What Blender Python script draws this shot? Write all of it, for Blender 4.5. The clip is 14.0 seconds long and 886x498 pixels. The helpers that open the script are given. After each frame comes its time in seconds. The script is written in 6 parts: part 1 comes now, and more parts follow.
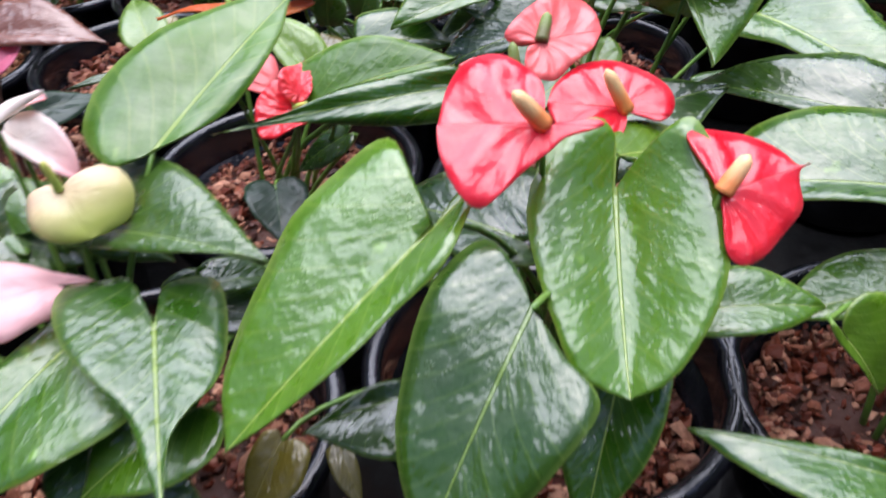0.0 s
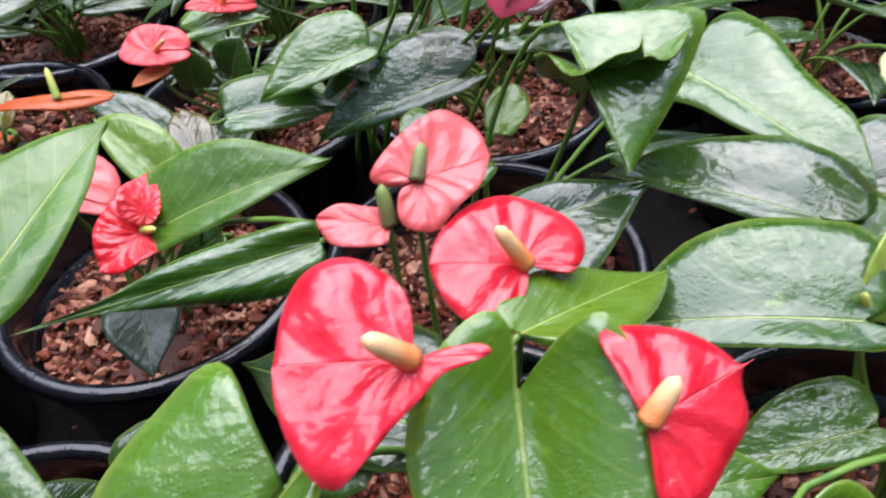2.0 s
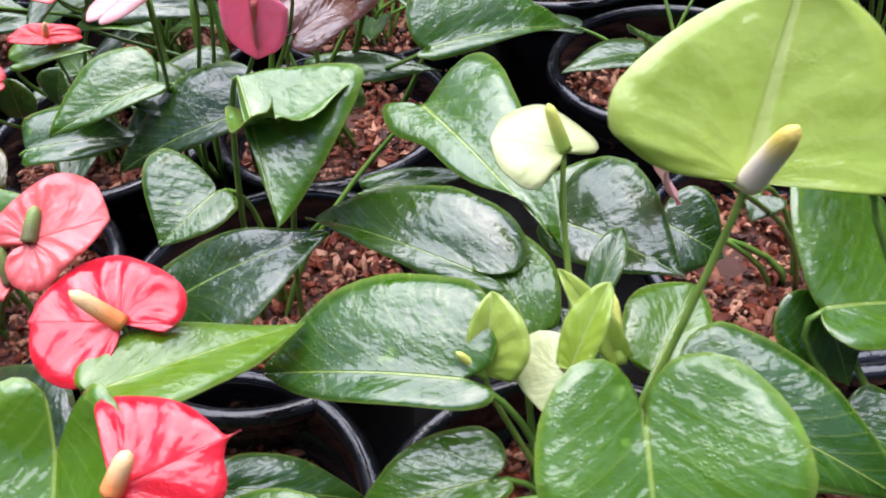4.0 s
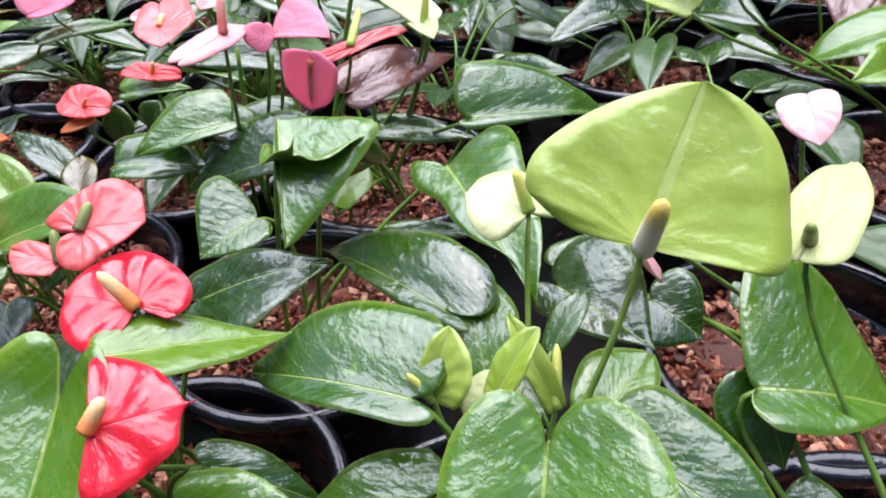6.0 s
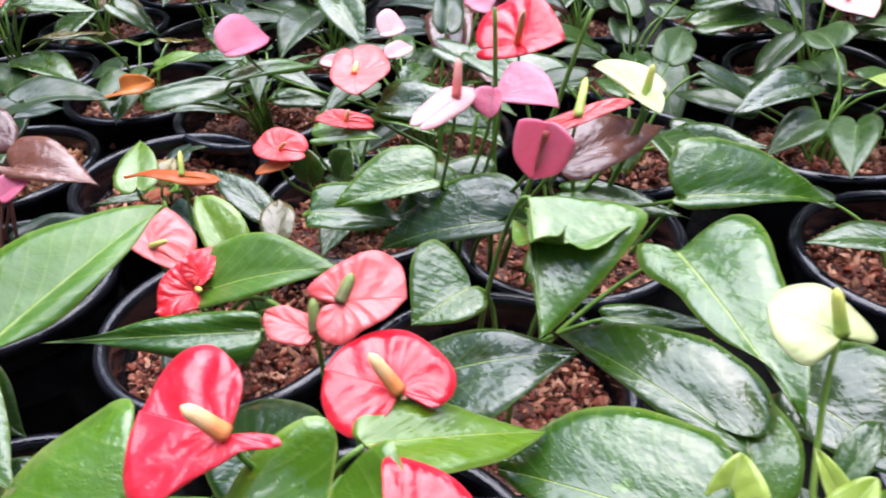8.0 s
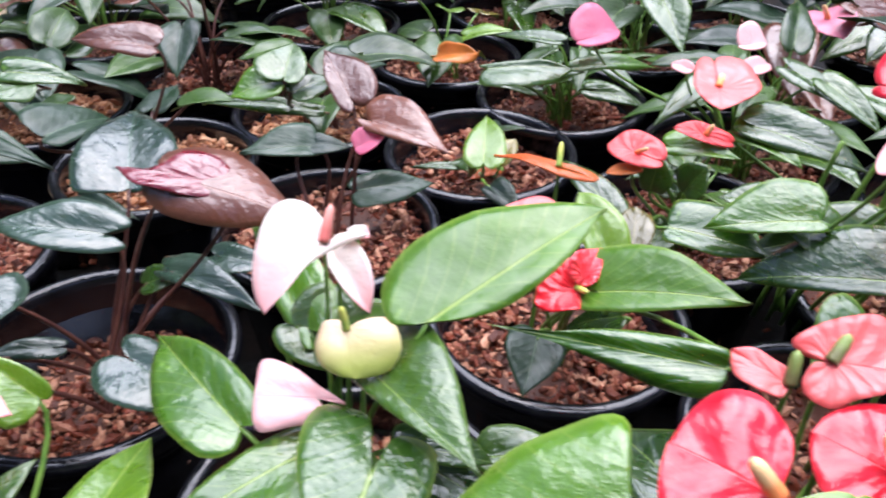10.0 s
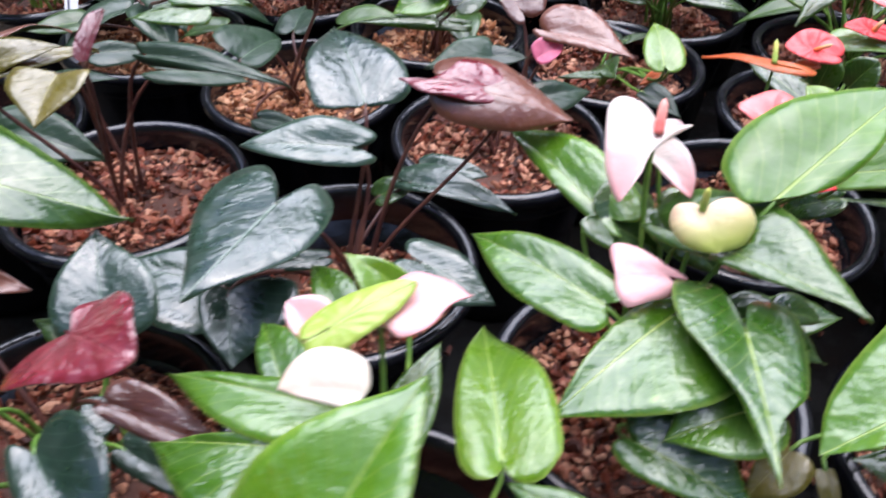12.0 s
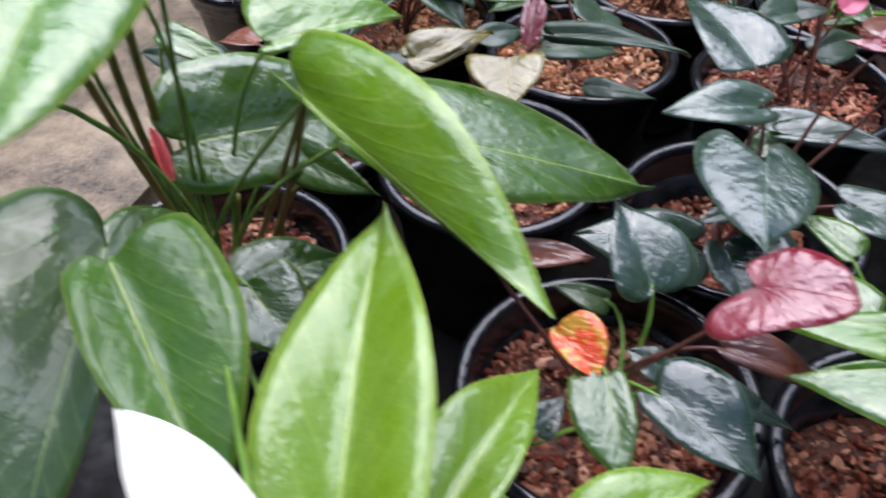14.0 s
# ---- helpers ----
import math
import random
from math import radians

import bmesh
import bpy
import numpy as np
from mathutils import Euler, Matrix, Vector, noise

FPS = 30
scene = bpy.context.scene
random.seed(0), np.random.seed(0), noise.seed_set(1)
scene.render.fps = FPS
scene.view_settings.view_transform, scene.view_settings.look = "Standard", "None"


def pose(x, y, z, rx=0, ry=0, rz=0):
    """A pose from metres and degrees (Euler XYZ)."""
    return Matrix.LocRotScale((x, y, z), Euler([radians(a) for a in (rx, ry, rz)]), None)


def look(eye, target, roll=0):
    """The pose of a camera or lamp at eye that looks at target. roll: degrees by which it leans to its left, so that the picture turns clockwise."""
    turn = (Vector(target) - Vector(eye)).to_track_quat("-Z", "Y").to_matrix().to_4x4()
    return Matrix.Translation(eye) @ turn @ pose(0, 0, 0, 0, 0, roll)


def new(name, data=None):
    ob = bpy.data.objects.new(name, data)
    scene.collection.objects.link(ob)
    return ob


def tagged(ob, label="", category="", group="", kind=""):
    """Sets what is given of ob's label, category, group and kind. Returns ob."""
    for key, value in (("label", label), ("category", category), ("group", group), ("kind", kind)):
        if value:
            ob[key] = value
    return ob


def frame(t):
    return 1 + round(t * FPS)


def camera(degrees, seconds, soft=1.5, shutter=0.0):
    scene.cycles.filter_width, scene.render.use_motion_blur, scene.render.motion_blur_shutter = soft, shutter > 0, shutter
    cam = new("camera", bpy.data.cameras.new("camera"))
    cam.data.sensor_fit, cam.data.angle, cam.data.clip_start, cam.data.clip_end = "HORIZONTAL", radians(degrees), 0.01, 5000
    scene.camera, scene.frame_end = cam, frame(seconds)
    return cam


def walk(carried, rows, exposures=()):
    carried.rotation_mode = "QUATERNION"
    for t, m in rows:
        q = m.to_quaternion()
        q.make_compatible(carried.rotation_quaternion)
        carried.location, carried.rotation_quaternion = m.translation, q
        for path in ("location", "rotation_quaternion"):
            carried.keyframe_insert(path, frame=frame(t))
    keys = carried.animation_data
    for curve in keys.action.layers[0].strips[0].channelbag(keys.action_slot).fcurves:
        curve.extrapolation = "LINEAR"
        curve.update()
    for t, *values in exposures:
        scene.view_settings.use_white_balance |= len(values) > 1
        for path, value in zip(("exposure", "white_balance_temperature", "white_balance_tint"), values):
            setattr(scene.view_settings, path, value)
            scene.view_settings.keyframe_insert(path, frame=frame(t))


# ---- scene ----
cam = camera(61.57, 14.0, soft=1.9, shutter=0.5)
PATH = [
    (0.0, look((0.0281, 0.0260, 0.6527), (0.0077, 0.6371, 0.1368), -3.11)),
    (0.5, look((0.0322, 0.1006, 0.6493), (0.0365, 0.7076, 0.1281), -4.01)),
    (1.0, look((0.0376, 0.1370, 0.6451), (0.0480, 0.7375, 0.1167), -4.44)),
    (1.5, look((0.0548, 0.1590, 0.6519), (0.0835, 0.7529, 0.1167), -3.78)),
    (2.0, look((0.0710, 0.1614, 0.6784), (0.1088, 0.7429, 0.1303), -4.59)),
    (2.5, look((0.1284, 0.1638, 0.6897), (0.1645, 0.7482, 0.1445), -5.23)),
    (3.0, look((0.1911, 0.1652, 0.6906), (0.1920, 0.7507, 0.1455), -7.21)),
    (3.5, look((0.2456, 0.1647, 0.6908), (0.2556, 0.7397, 0.1348), -6.88)),
    (4.0, look((0.2863, 0.1525, 0.6997), (0.2865, 0.7292, 0.1453), -6.76)),
    (4.2, look((0.2988, 0.1414, 0.7031), (0.2793, 0.7226, 0.1538), -6.73)),
    (6.3, look((0.3565, 0.0997, 0.7166), (0.2536, 0.7273, 0.2312), -3.65)),
    (6.5, look((0.3415, 0.1011, 0.7167), (0.2304, 0.7288, 0.2333), -3.08)),
    (7.0, look((0.3075, 0.1024, 0.7221), (0.1720, 0.7461, 0.2669), -3.16)),
    (7.2, look((0.2931, 0.1073, 0.7304), (0.1481, 0.7493, 0.2756), -3.17)),
    (9.3, look((0.1215, 0.1306, 0.7348), (-0.1382, 0.7320, 0.2756), -0.70)),
    (9.5, look((0.1015, 0.1165, 0.7314), (-0.1808, 0.7049, 0.2688), 0.10)),
    (10.0, look((0.0375, 0.0783, 0.7485), (-0.2799, 0.6422, 0.2781), 0.91)),
    (10.5, look((-0.0122, 0.0455, 0.7593), (-0.3281, 0.5964, 0.2727), 1.16)),
    (11.0, look((-0.0603, 0.0090, 0.7591), (-0.3497, 0.5577, 0.2540), 0.65)),
    (11.5, look((-0.1100, -0.0283, 0.7624), (-0.3878, 0.5194, 0.2497), 0.35)),
    (12.0, look((-0.1953, -0.1023, 0.7510), (-0.4352, 0.4483, 0.2226), 1.33)),
    (12.5, look((-0.2874, -0.1717, 0.7674), (-0.5039, 0.3711, 0.2211), 0.74)),
    (13.0, look((-0.3884, -0.2363, 0.7934), (-0.5864, 0.2962, 0.2303), 0.54)),
    (13.5, look((-0.4917, -0.3019, 0.7899), (-0.6931, 0.2304, 0.2277), -1.81)),
    (14.0, look((-0.6166, -0.3196, 0.8033), (-0.8054, 0.2122, 0.2362), -0.71)),
]
walk(cam, PATH, exposures=[(0.0, 0.43, 5960, 18), (1.5, 0.40, 5960, 18), (3.5, 0.56, 5960, 18), (7.0, 0.65, 5960, 18), (10.0, 0.76, 5960, 18), (12.5, 0.70, 5960, 18), (13.5, 0.64, 5960, 18), (14.0, 0.54, 5960, 18)])

# ---- sky and sun: bright overcast ----
world = bpy.data.worlds.new("overcast_sky")
scene.world = world
world.use_nodes = True
wn, wl = world.node_tree.nodes, world.node_tree.links
sky = wn.new("ShaderNodeTexSky")
sky.sky_type = "NISHITA"
sky.sun_disc = False
sky.sun_elevation, sky.sun_rotation = radians(78), radians(-4)
sky.dust_density = 4.0
pale = wn.new("ShaderNodeHueSaturation")
pale.inputs["Saturation"].default_value = 1.0
wl.new(sky.outputs["Color"], pale.inputs["Color"])
wl.new(pale.outputs["Color"], wn["Background"].inputs["Color"])
wn["Background"].inputs["Strength"].default_value = 0.15
sun = new("sun", bpy.data.lights.new("sun", "SUN"))
sun.data.energy, sun.data.angle, sun.data.color = 4.4, radians(80), (0.97, 0.985, 1.0)
sun.matrix_world = look((-0.10, 1.1, 5.0), (0, 0, 0))


def sky_block_walls():
    """Plain unseen walls added on the bed's four sides to block low, bright sky."""
    m = bpy.data.materials.new("dark_blocker_green")
    m.use_nodes = True
    n, l = m.node_tree.nodes, m.node_tree.links
    tc = n.new("ShaderNodeTexCoord")
    noi = n.new("ShaderNodeTexNoise")
    noi.inputs["Scale"].default_value = 3.0
    l.new(tc.outputs["Object"], noi.inputs["Vector"])
    cr = n.new("ShaderNodeValToRGB")
    cr.color_ramp.elements[0].color, cr.color_ramp.elements[1].color = (0.03, 0.05, 0.03, 1), (0.09, 0.12, 0.08, 1)
    l.new(noi.outputs["Fac"], cr.inputs[0])
    l.new(cr.outputs[0], n["Principled BSDF"].inputs["Base Color"])
    n["Principled BSDF"].inputs["Roughness"].default_value = 0.9
    # out of view; their height sets how much sky the wet leaves reflect
    for name, x, y, sx, sy in (("sky_blocker_north", 0, 6.2, 11.9, 0.04), ("sky_blocker_south", 0, -5.2, 11.9, 0.04), ("sky_blocker_east", 6.0, 0.5, 0.04, 11.4), ("sky_blocker_west", -6.0, 0.5, 0.04, 11.4)):
        bm = bmesh.new()
        bmesh.ops.create_cube(bm, size=1.0, matrix=Matrix.Translation((x, y, 2.13)) @ Matrix.Diagonal((sx, sy, 4.3, 1)))
        me = bpy.data.meshes.new(name)
        bm.to_mesh(me)
        bm.free()
        me.materials.append(m)
        tagged(new(name, me), "unseen dark green wall added to block low sky around the bed", "wall", kind="structure")


sky_block_walls()


# ---- materials ----
def nodes_of(name):
    m = bpy.data.materials.new(name)
    m.use_nodes = True
    t = m.node_tree
    return m, t.nodes, t.links, t.nodes["Principled BSDF"]


def add(n, kind, **values):
    node = n.new("ShaderNode" + kind)
    for k, v in values.items():
        if k == "op":
            node.operation = v
        else:
            node.inputs[k.replace("_", " ")].default_value = v
    return node


def math_node(n, l, op, a, b=0.0, c=0.0):
    node = n.new("ShaderNodeMath")
    node.operation = op
    for i, v in enumerate((a, b, c)):
        if isinstance(v, (int, float)):
            node.inputs[i].default_value = v
        else:
            l.new(v, node.inputs[i])
    return node.outputs[0]


def mix(n, l, fac, a, b):
    node = n.new("ShaderNodeMix")
    node.data_type = "RGBA"
    for sock, v in ((node.inputs[0], fac), (node.inputs[6], a), (node.inputs[7], b)):
        if isinstance(v, (int, float)):
            sock.default_value = v
        elif isinstance(v, tuple):
            sock.default_value = (*v, 1.0)
        else:
            l.new(v, sock)
    return node.outputs[2]


def ramp(n, l, fac, stops):
    node = n.new("ShaderNodeValToRGB")
    els = node.color_ramp.elements
    while len(els) < len(stops):
        els.new(0.5)
    for e, (p, c) in zip(els, stops):
        e.position, e.color = p, ((c, c, c, 1) if isinstance(c, (int, float)) else (*c, 1))
    l.new(fac, node.inputs[0])
    return node.outputs[0]


def foliage(name, dark, light, vein, rough=0.24, quilt=0.5, wet=1.0, edge=None, spots=None, vein_amount=0.55, mid_width=0.016, ribs=0.02, thin=0.15, comb=0.12, count=44.0, side_amount=0.22, radial=False):
    """A leaf's or bract's wet, veined skin. UV: u runs across the blade, v from the stalk to the tip."""
    m, n, l, p = nodes_of(name)
    uv = n.new("ShaderNodeTexCoord")
    sep = n.new("ShaderNodeSeparateXYZ")
    l.new(uv.outputs["UV"], sep.inputs[0])
    u, v = sep.outputs[0], sep.outputs[1]
    across = math_node(n, l, "ABSOLUTE", math_node(n, l, "SUBTRACT", u, 0.5))
    info = n.new("ShaderNodeObjectInfo")
    blotch = add(n, "TexNoise", Scale=14.0, Detail=3.0, Roughness=0.6)
    l.new(uv.outputs["Object"], blotch.inputs["Vector"])
    grain = add(n, "TexNoise", Scale=160.0, Detail=4.0)
    l.new(uv.outputs["Object"], grain.inputs["Vector"])
    tone = math_node(n, l, "ADD", math_node(n, l, "MULTIPLY", blotch.outputs["Fac"], 0.9), math_node(n, l, "MULTIPLY_ADD", info.outputs["Random"], 0.7, -0.35))
    tone = math_node(n, l, "ADD", tone, math_node(n, l, "MULTIPLY_ADD", grain.outputs["Fac"], 0.3, -0.15))
    col = mix(n, l, ramp(n, l, tone, [(0.1, 0.0), (0.9, 1.0)]), dark, light)
    # side veins sweep from the midrib towards the tip
    phase = math_node(n, l, "ADD", math_node(n, l, "MULTIPLY_ADD", across, -1.25, v), math_node(n, l, "MULTIPLY", math_node(n, l, "MULTIPLY", across, across), 0.9))
    if radial:
        turn = math_node(n, l, "ARCTAN2", across, v)
        reach = math_node(n, l, "SQRT", math_node(n, l, "ADD", math_node(n, l, "MULTIPLY", across, across), math_node(n, l, "MULTIPLY", v, v)))
        phase = math_node(n, l, "MULTIPLY_ADD", reach, -0.5, math_node(n, l, "MULTIPLY", turn, 0.55))
    wave = math_node(n, l, "SINE", math_node(n, l, "MULTIPLY_ADD", phase, count, math_node(n, l, "MULTIPLY", blotch.outputs["Fac"], 7.0 if radial else 4.0)))
    side = ramp(n, l, wave, [(0.9, 0.0), (1.0, 1.0)])
    groove = math_node(n, l, "MULTIPLY_ADD", wave, 0.5, 0.5) if radial else ramp(n, l, wave, [(0.2, 0.0), (1.0, 1.0)])
    col = mix(n, l, math_node(n, l, "MULTIPLY", side, side_amount * vein_amount), col, vein)
    taper = math_node(n, l, "MULTIPLY_ADD", v, -0.7 * mid_width, mid_width)
    mid = math_node(n, l, "SUBTRACT", 1.0, math_node(n, l, "SMOOTH_MIN", math_node(n, l, "DIVIDE", across, taper), 1.0, 0.2))
    mid = ramp(n, l, mid, [(0.0, 0.0), (0.5, 1.0)])
    col = mix(n, l, math_node(n, l, "MULTIPLY", mid, vein_amount), col, vein)
    margin = n.new("ShaderNodeAttribute")
    margin.attribute_name = "margin"
    col = mix(n, l, math_node(n, l, "MULTIPLY", ramp(n, l, margin.outputs["Fac"], [(0.93, 0.0), (1.0, 1.0)]), 0.6 * vein_amount), col, vein)
    if edge:
        rim = ramp(n, l, math_node(n, l, "MULTIPLY", math_node(n, l, "MULTIPLY_ADD", blotch.outputs["Fac"], 0.5, v), 0.6), [(0.6 * edge[0] - 0.2, 0.0), (0.6 * edge[0] + 0.32, 1.0)])
        col = mix(n, l, rim, col, edge[1])
    if spots:
        spot = add(n, "TexNoise", Scale=spots[0], Detail=2.0)
        l.new(uv.outputs["Object"], spot.inputs["Vector"])
        col = mix(n, l, ramp(n, l, spot.outputs["Fac"], [(spots[1], 0.0), (spots[1] + 0.08, 1.0)]), col, spots[2])
    l.new(col, p.inputs["Base Color"])
    film = add(n, "TexNoise", Scale=38.0, Detail=3.0, Roughness=0.55)
    l.new(uv.outputs["Object"], film.inputs["Vector"])
    l.new(ramp(n, l, film.outputs["Fac"], [(0.38, rough * 0.9), (0.62, rough * 2.2)]), p.inputs["Roughness"])
    drops = add(n, "TexVoronoi", Scale=420.0)
    l.new(uv.outputs["Object"], drops.inputs["Vector"])
    drop_gate = ramp(n, l, film.outputs["Fac"], [(0.50, 0.0), (0.62, 1.0)])
    bead = math_node(n, l, "MULTIPLY", ramp(n, l, drops.outputs["Distance"], [(0.0, 1.0), (0.42, 0.0)]), drop_gate)
    pucker = add(n, "TexNoise", Scale=85.0, Detail=3.5, Roughness=0.55)
    l.new(uv.outputs["Object"], pucker.inputs["Vector"])
    lane = n.new("ShaderNodeCombineXYZ")
    l.new(math_node(n, l, "MULTIPLY", phase, 6.5), lane.inputs[0])
    l.new(math_node(n, l, "MULTIPLY", across, 5.5), lane.inputs[1])
    l.new(math_node(n, l, "MULTIPLY_ADD", info.outputs["Random"], 40.0, math_node(n, l, "SIGN", math_node(n, l, "SUBTRACT", u, 0.5))), lane.inputs[2])
    streak = add(n, "TexNoise", Scale=1.0, Detail=2.0, Roughness=0.5)
    l.new(lane.outputs[0], streak.inputs["Vector"])
    height = math_node(n, l, "MULTIPLY_ADD", bead, 0.045 * wet, math_node(n, l, "MULTIPLY", math_node(n, l, "MULTIPLY", groove if not radial else math_node(n, l, "MULTIPLY", groove, ramp(n, l, reach, [(0.05, 0.0), (0.4, 1.0)])), ramp(n, l, blotch.outputs["Fac"], [(0.30, 0.5 if radial else 0.1), (0.65, 1.0)])), -ribs))
    height = math_node(n, l, "ADD", height, math_node(n, l, "MULTIPLY", film.outputs["Fac"], 0.5 * quilt))
    height = math_node(n, l, "ADD", height, math_node(n, l, "MULTIPLY", streak.outputs["Fac"], comb * quilt))
    height = math_node(n, l, "ADD", height, math_node(n, l, "MULTIPLY", pucker.outputs["Fac"], 0.22 * quilt))
    height = math_node(n, l, "ADD", height, math_node(n, l, "MULTIPLY", mid, 0.08))
    bump = add(n, "Bump", Strength=0.8, Distance=0.006)
    l.new(height, bump.inputs["Height"])
    l.new(bump.outputs["Normal"], p.inputs["Normal"])
    crease = add(n, "TexNoise", Scale=150.0, Detail=2.0, Roughness=0.5, Distortion=0.6)
    l.new(uv.outputs["Object"], crease.inputs["Vector"])
    soaked = ramp(n, l, math_node(n, l, "MULTIPLY_ADD", streak.outputs["Fac"], 0.25, math_node(n, l, "MULTIPLY", blotch.outputs["Fac"], 0.75)), [(0.44, 0.15), (0.58, 1.0)])
    skin = math_node(n, l, "ADD", math_node(n, l, "MULTIPLY", pucker.outputs["Fac"], 0.30 * wet), math_node(n, l, "MULTIPLY", crease.outputs["Fac"], 0.26 * wet))
    skin = math_node(n, l, "MULTIPLY", skin, soaked)
    sheen = add(n, "Bump", Strength=0.8, Distance=0.006)
    l.new(math_node(n, l, "ADD", height, skin), sheen.inputs["Height"])
    l.new(sheen.outputs["Normal"], p.inputs["Coat Normal"])
    p.inputs["Specular IOR Level"].default_value = 0.42
    p.inputs["Coat Weight"].default_value = min(1.0, 0.9 * wet)
    l.new(ramp(n, l, film.outputs["Fac"], [(0.40, 0.06), (0.66, 0.16)]), p.inputs["Coat Roughness"])
    p.inputs["Coat IOR"].default_value = 1.64
    if thin:
        glow = n.new("ShaderNodeBsdfTranslucent")
        l.new(col, glow.inputs["Color"])
        both = n.new("ShaderNodeMixShader")
        both.inputs[0].default_value = thin
        l.new(p.outputs[0], both.inputs[1])
        l.new(glow.outputs[0], both.inputs[2])
        l.new(both.outputs[0], n["Material Output"].inputs["Surface"])
    return m


GREEN = foliage("leaf_green", (0.0235, 0.0780, 0.0035), (0.0882, 0.2032, 0.0089), (0.3588, 0.4664, 0.0897), spots=(60.0, 0.69, (0.15, 0.29, 0.03)))
SOFT = foliage("leaf_soft_green", (0.0235, 0.0780, 0.0035), (0.0800, 0.1900, 0.0085), (0.3588, 0.4664, 0.0897), rough=0.34, wet=0.5, spots=(60.0, 0.69, (0.15, 0.29, 0.03)))
DEEP = foliage("leaf_deep_green", (0.0121, 0.0396, 0.0035), (0.0449, 0.1073, 0.0079), (0.2422, 0.3588, 0.0718))
FRESH = foliage("leaf_fresh_green", (0.0640, 0.1500, 0.0040), (0.1400, 0.2500, 0.0095), (0.4485, 0.5561, 0.1346), wet=0.75)
DARK = foliage("leaf_blackish_green", (0.0055, 0.0203, 0.0094), (0.0172, 0.0468, 0.0187), (0.117, 0.1872, 0.1014), rough=0.36, wet=0.35, quilt=0.35, comb=0.3)
SLATE = foliage("leaf_slate_green", (0.0100, 0.0270, 0.0165), (0.0300, 0.0620, 0.0370), (0.117, 0.1872, 0.1214), rough=0.24, wet=1.1, quilt=0.2, comb=0.08)
DULL = foliage("leaf_dull_green", (0.0100, 0.0330, 0.0040), (0.0400, 0.0950, 0.0100), (0.2, 0.30, 0.08), rough=0.34, wet=0.45, quilt=0.4)
BRONZE = foliage("leaf_bronze", (0.085, 0.024, 0.014), (0.190, 0.066, 0.036), (0.28, 0.11, 0.07), rough=0.3, wet=1.0)
OLIVE = foliage("leaf_olive", (0.0673, 0.0583, 0.0071), (0.2063, 0.1615, 0.0198), (0.305, 0.2691, 0.0718), rough=0.26)
WHITE = foliage("spathe_white", (0.880, 0.860, 0.760), (0.930, 0.920, 0.860), (0.90, 0.88, 0.76), rough=0.35, quilt=0.5, wet=0.4, vein_amount=0.2, mid_width=0.01, thin=0.4, comb=0.35, radial=True, count=28.0)
UNDER = foliage("leaf_underside", (0.039, 0.1092, 0.0234), (0.0858, 0.195, 0.0468), (0.234, 0.3276, 0.117), rough=0.5, wet=0.2)
UNDER_RED = foliage("spathe_red", (0.800, 0.010, 0.020), (0.880, 0.050, 0.065), (0.90, 0.16, 0.18), rough=0.24, quilt=1.1, wet=0.7, vein_amount=0.2, mid_width=0.01, ribs=0.12, comb=0.5, count=30.0, radial=True)
RED = foliage("spathe_red", (0.780, 0.006, 0.020), (0.880, 0.026, 0.055), (0.90, 0.16, 0.19), rough=0.30, quilt=0.5, wet=0.9, vein_amount=0.35, mid_width=0.012, ribs=0.45, thin=0.3, comb=0.4, count=17.0, side_amount=0.1, radial=True)
CORAL = foliage("spathe_coral", (0.850, 0.070, 0.075), (0.920, 0.270, 0.250), (0.76, 0.05, 0.05), rough=0.34, quilt=0.55, wet=0.55, vein_amount=0.5, mid_width=0.012, ribs=0.28, thin=0.25, comb=0.6, count=20.0, side_amount=0.2, radial=True)
PINK = foliage("spathe_pink", (0.930, 0.520, 0.520), (0.950, 0.740, 0.730), (0.88, 0.34, 0.36), rough=0.35, quilt=0.5, wet=0.5, vein_amount=0.2, mid_width=0.01, thin=0.4, comb=0.35, radial=True, count=28.0)
BLUSH = foliage("spathe_blush", (0.930, 0.830, 0.760), (0.950, 0.910, 0.860), (0.90, 0.68, 0.58), rough=0.35, quilt=0.5, wet=0.4, vein_amount=0.2, edge=(0.8, (0.90, 0.45, 0.46)), mid_width=0.01, thin=0.4, comb=0.35, radial=True, count=28.0)
PEACH = foliage("spathe_peach_white", (0.930, 0.800, 0.660), (0.950, 0.880, 0.770), (0.92, 0.80, 0.66), rough=0.35, quilt=0.4, wet=0.3, vein_amount=0.2, edge=(0.95, (0.93, 0.70, 0.58)), mid_width=0.01, thin=0.4, comb=0.3, radial=True, count=28.0)
SALMON = foliage("spathe_salmon", (0.920, 0.130, 0.140), (0.950, 0.330, 0.310), (0.93, 0.50, 0.40), rough=0.32, quilt=0.4, wet=0.5, vein_amount=0.3, edge=(0.95, (0.85, 0.30, 0.10)), mid_width=0.012, thin=0.35, comb=0.4, radial=True, count=24.0)
BACK = foliage("spathe_orange_back", (0.720, 0.270, 0.110), (0.760, 0.430, 0.150), (0.90, 0.50, 0.24), rough=0.36, quilt=0.4, wet=0.3, vein_amount=0.3, edge=(0.45, (0.93, 0.22, 0.24)), mid_width=0.012, thin=0.4, comb=0.3, radial=True, count=24.0)
CUP = foliage("spathe_cream_cup", (0.880, 0.640, 0.460), (0.900, 0.760, 0.520), (0.86, 0.84, 0.46), rough=0.34, quilt=0.4, wet=0.35, vein_amount=0.25, edge=(0.55, (0.60, 0.66, 0.16)), mid_width=0.012, thin=0.4, comb=0.3, radial=True, count=24.0)
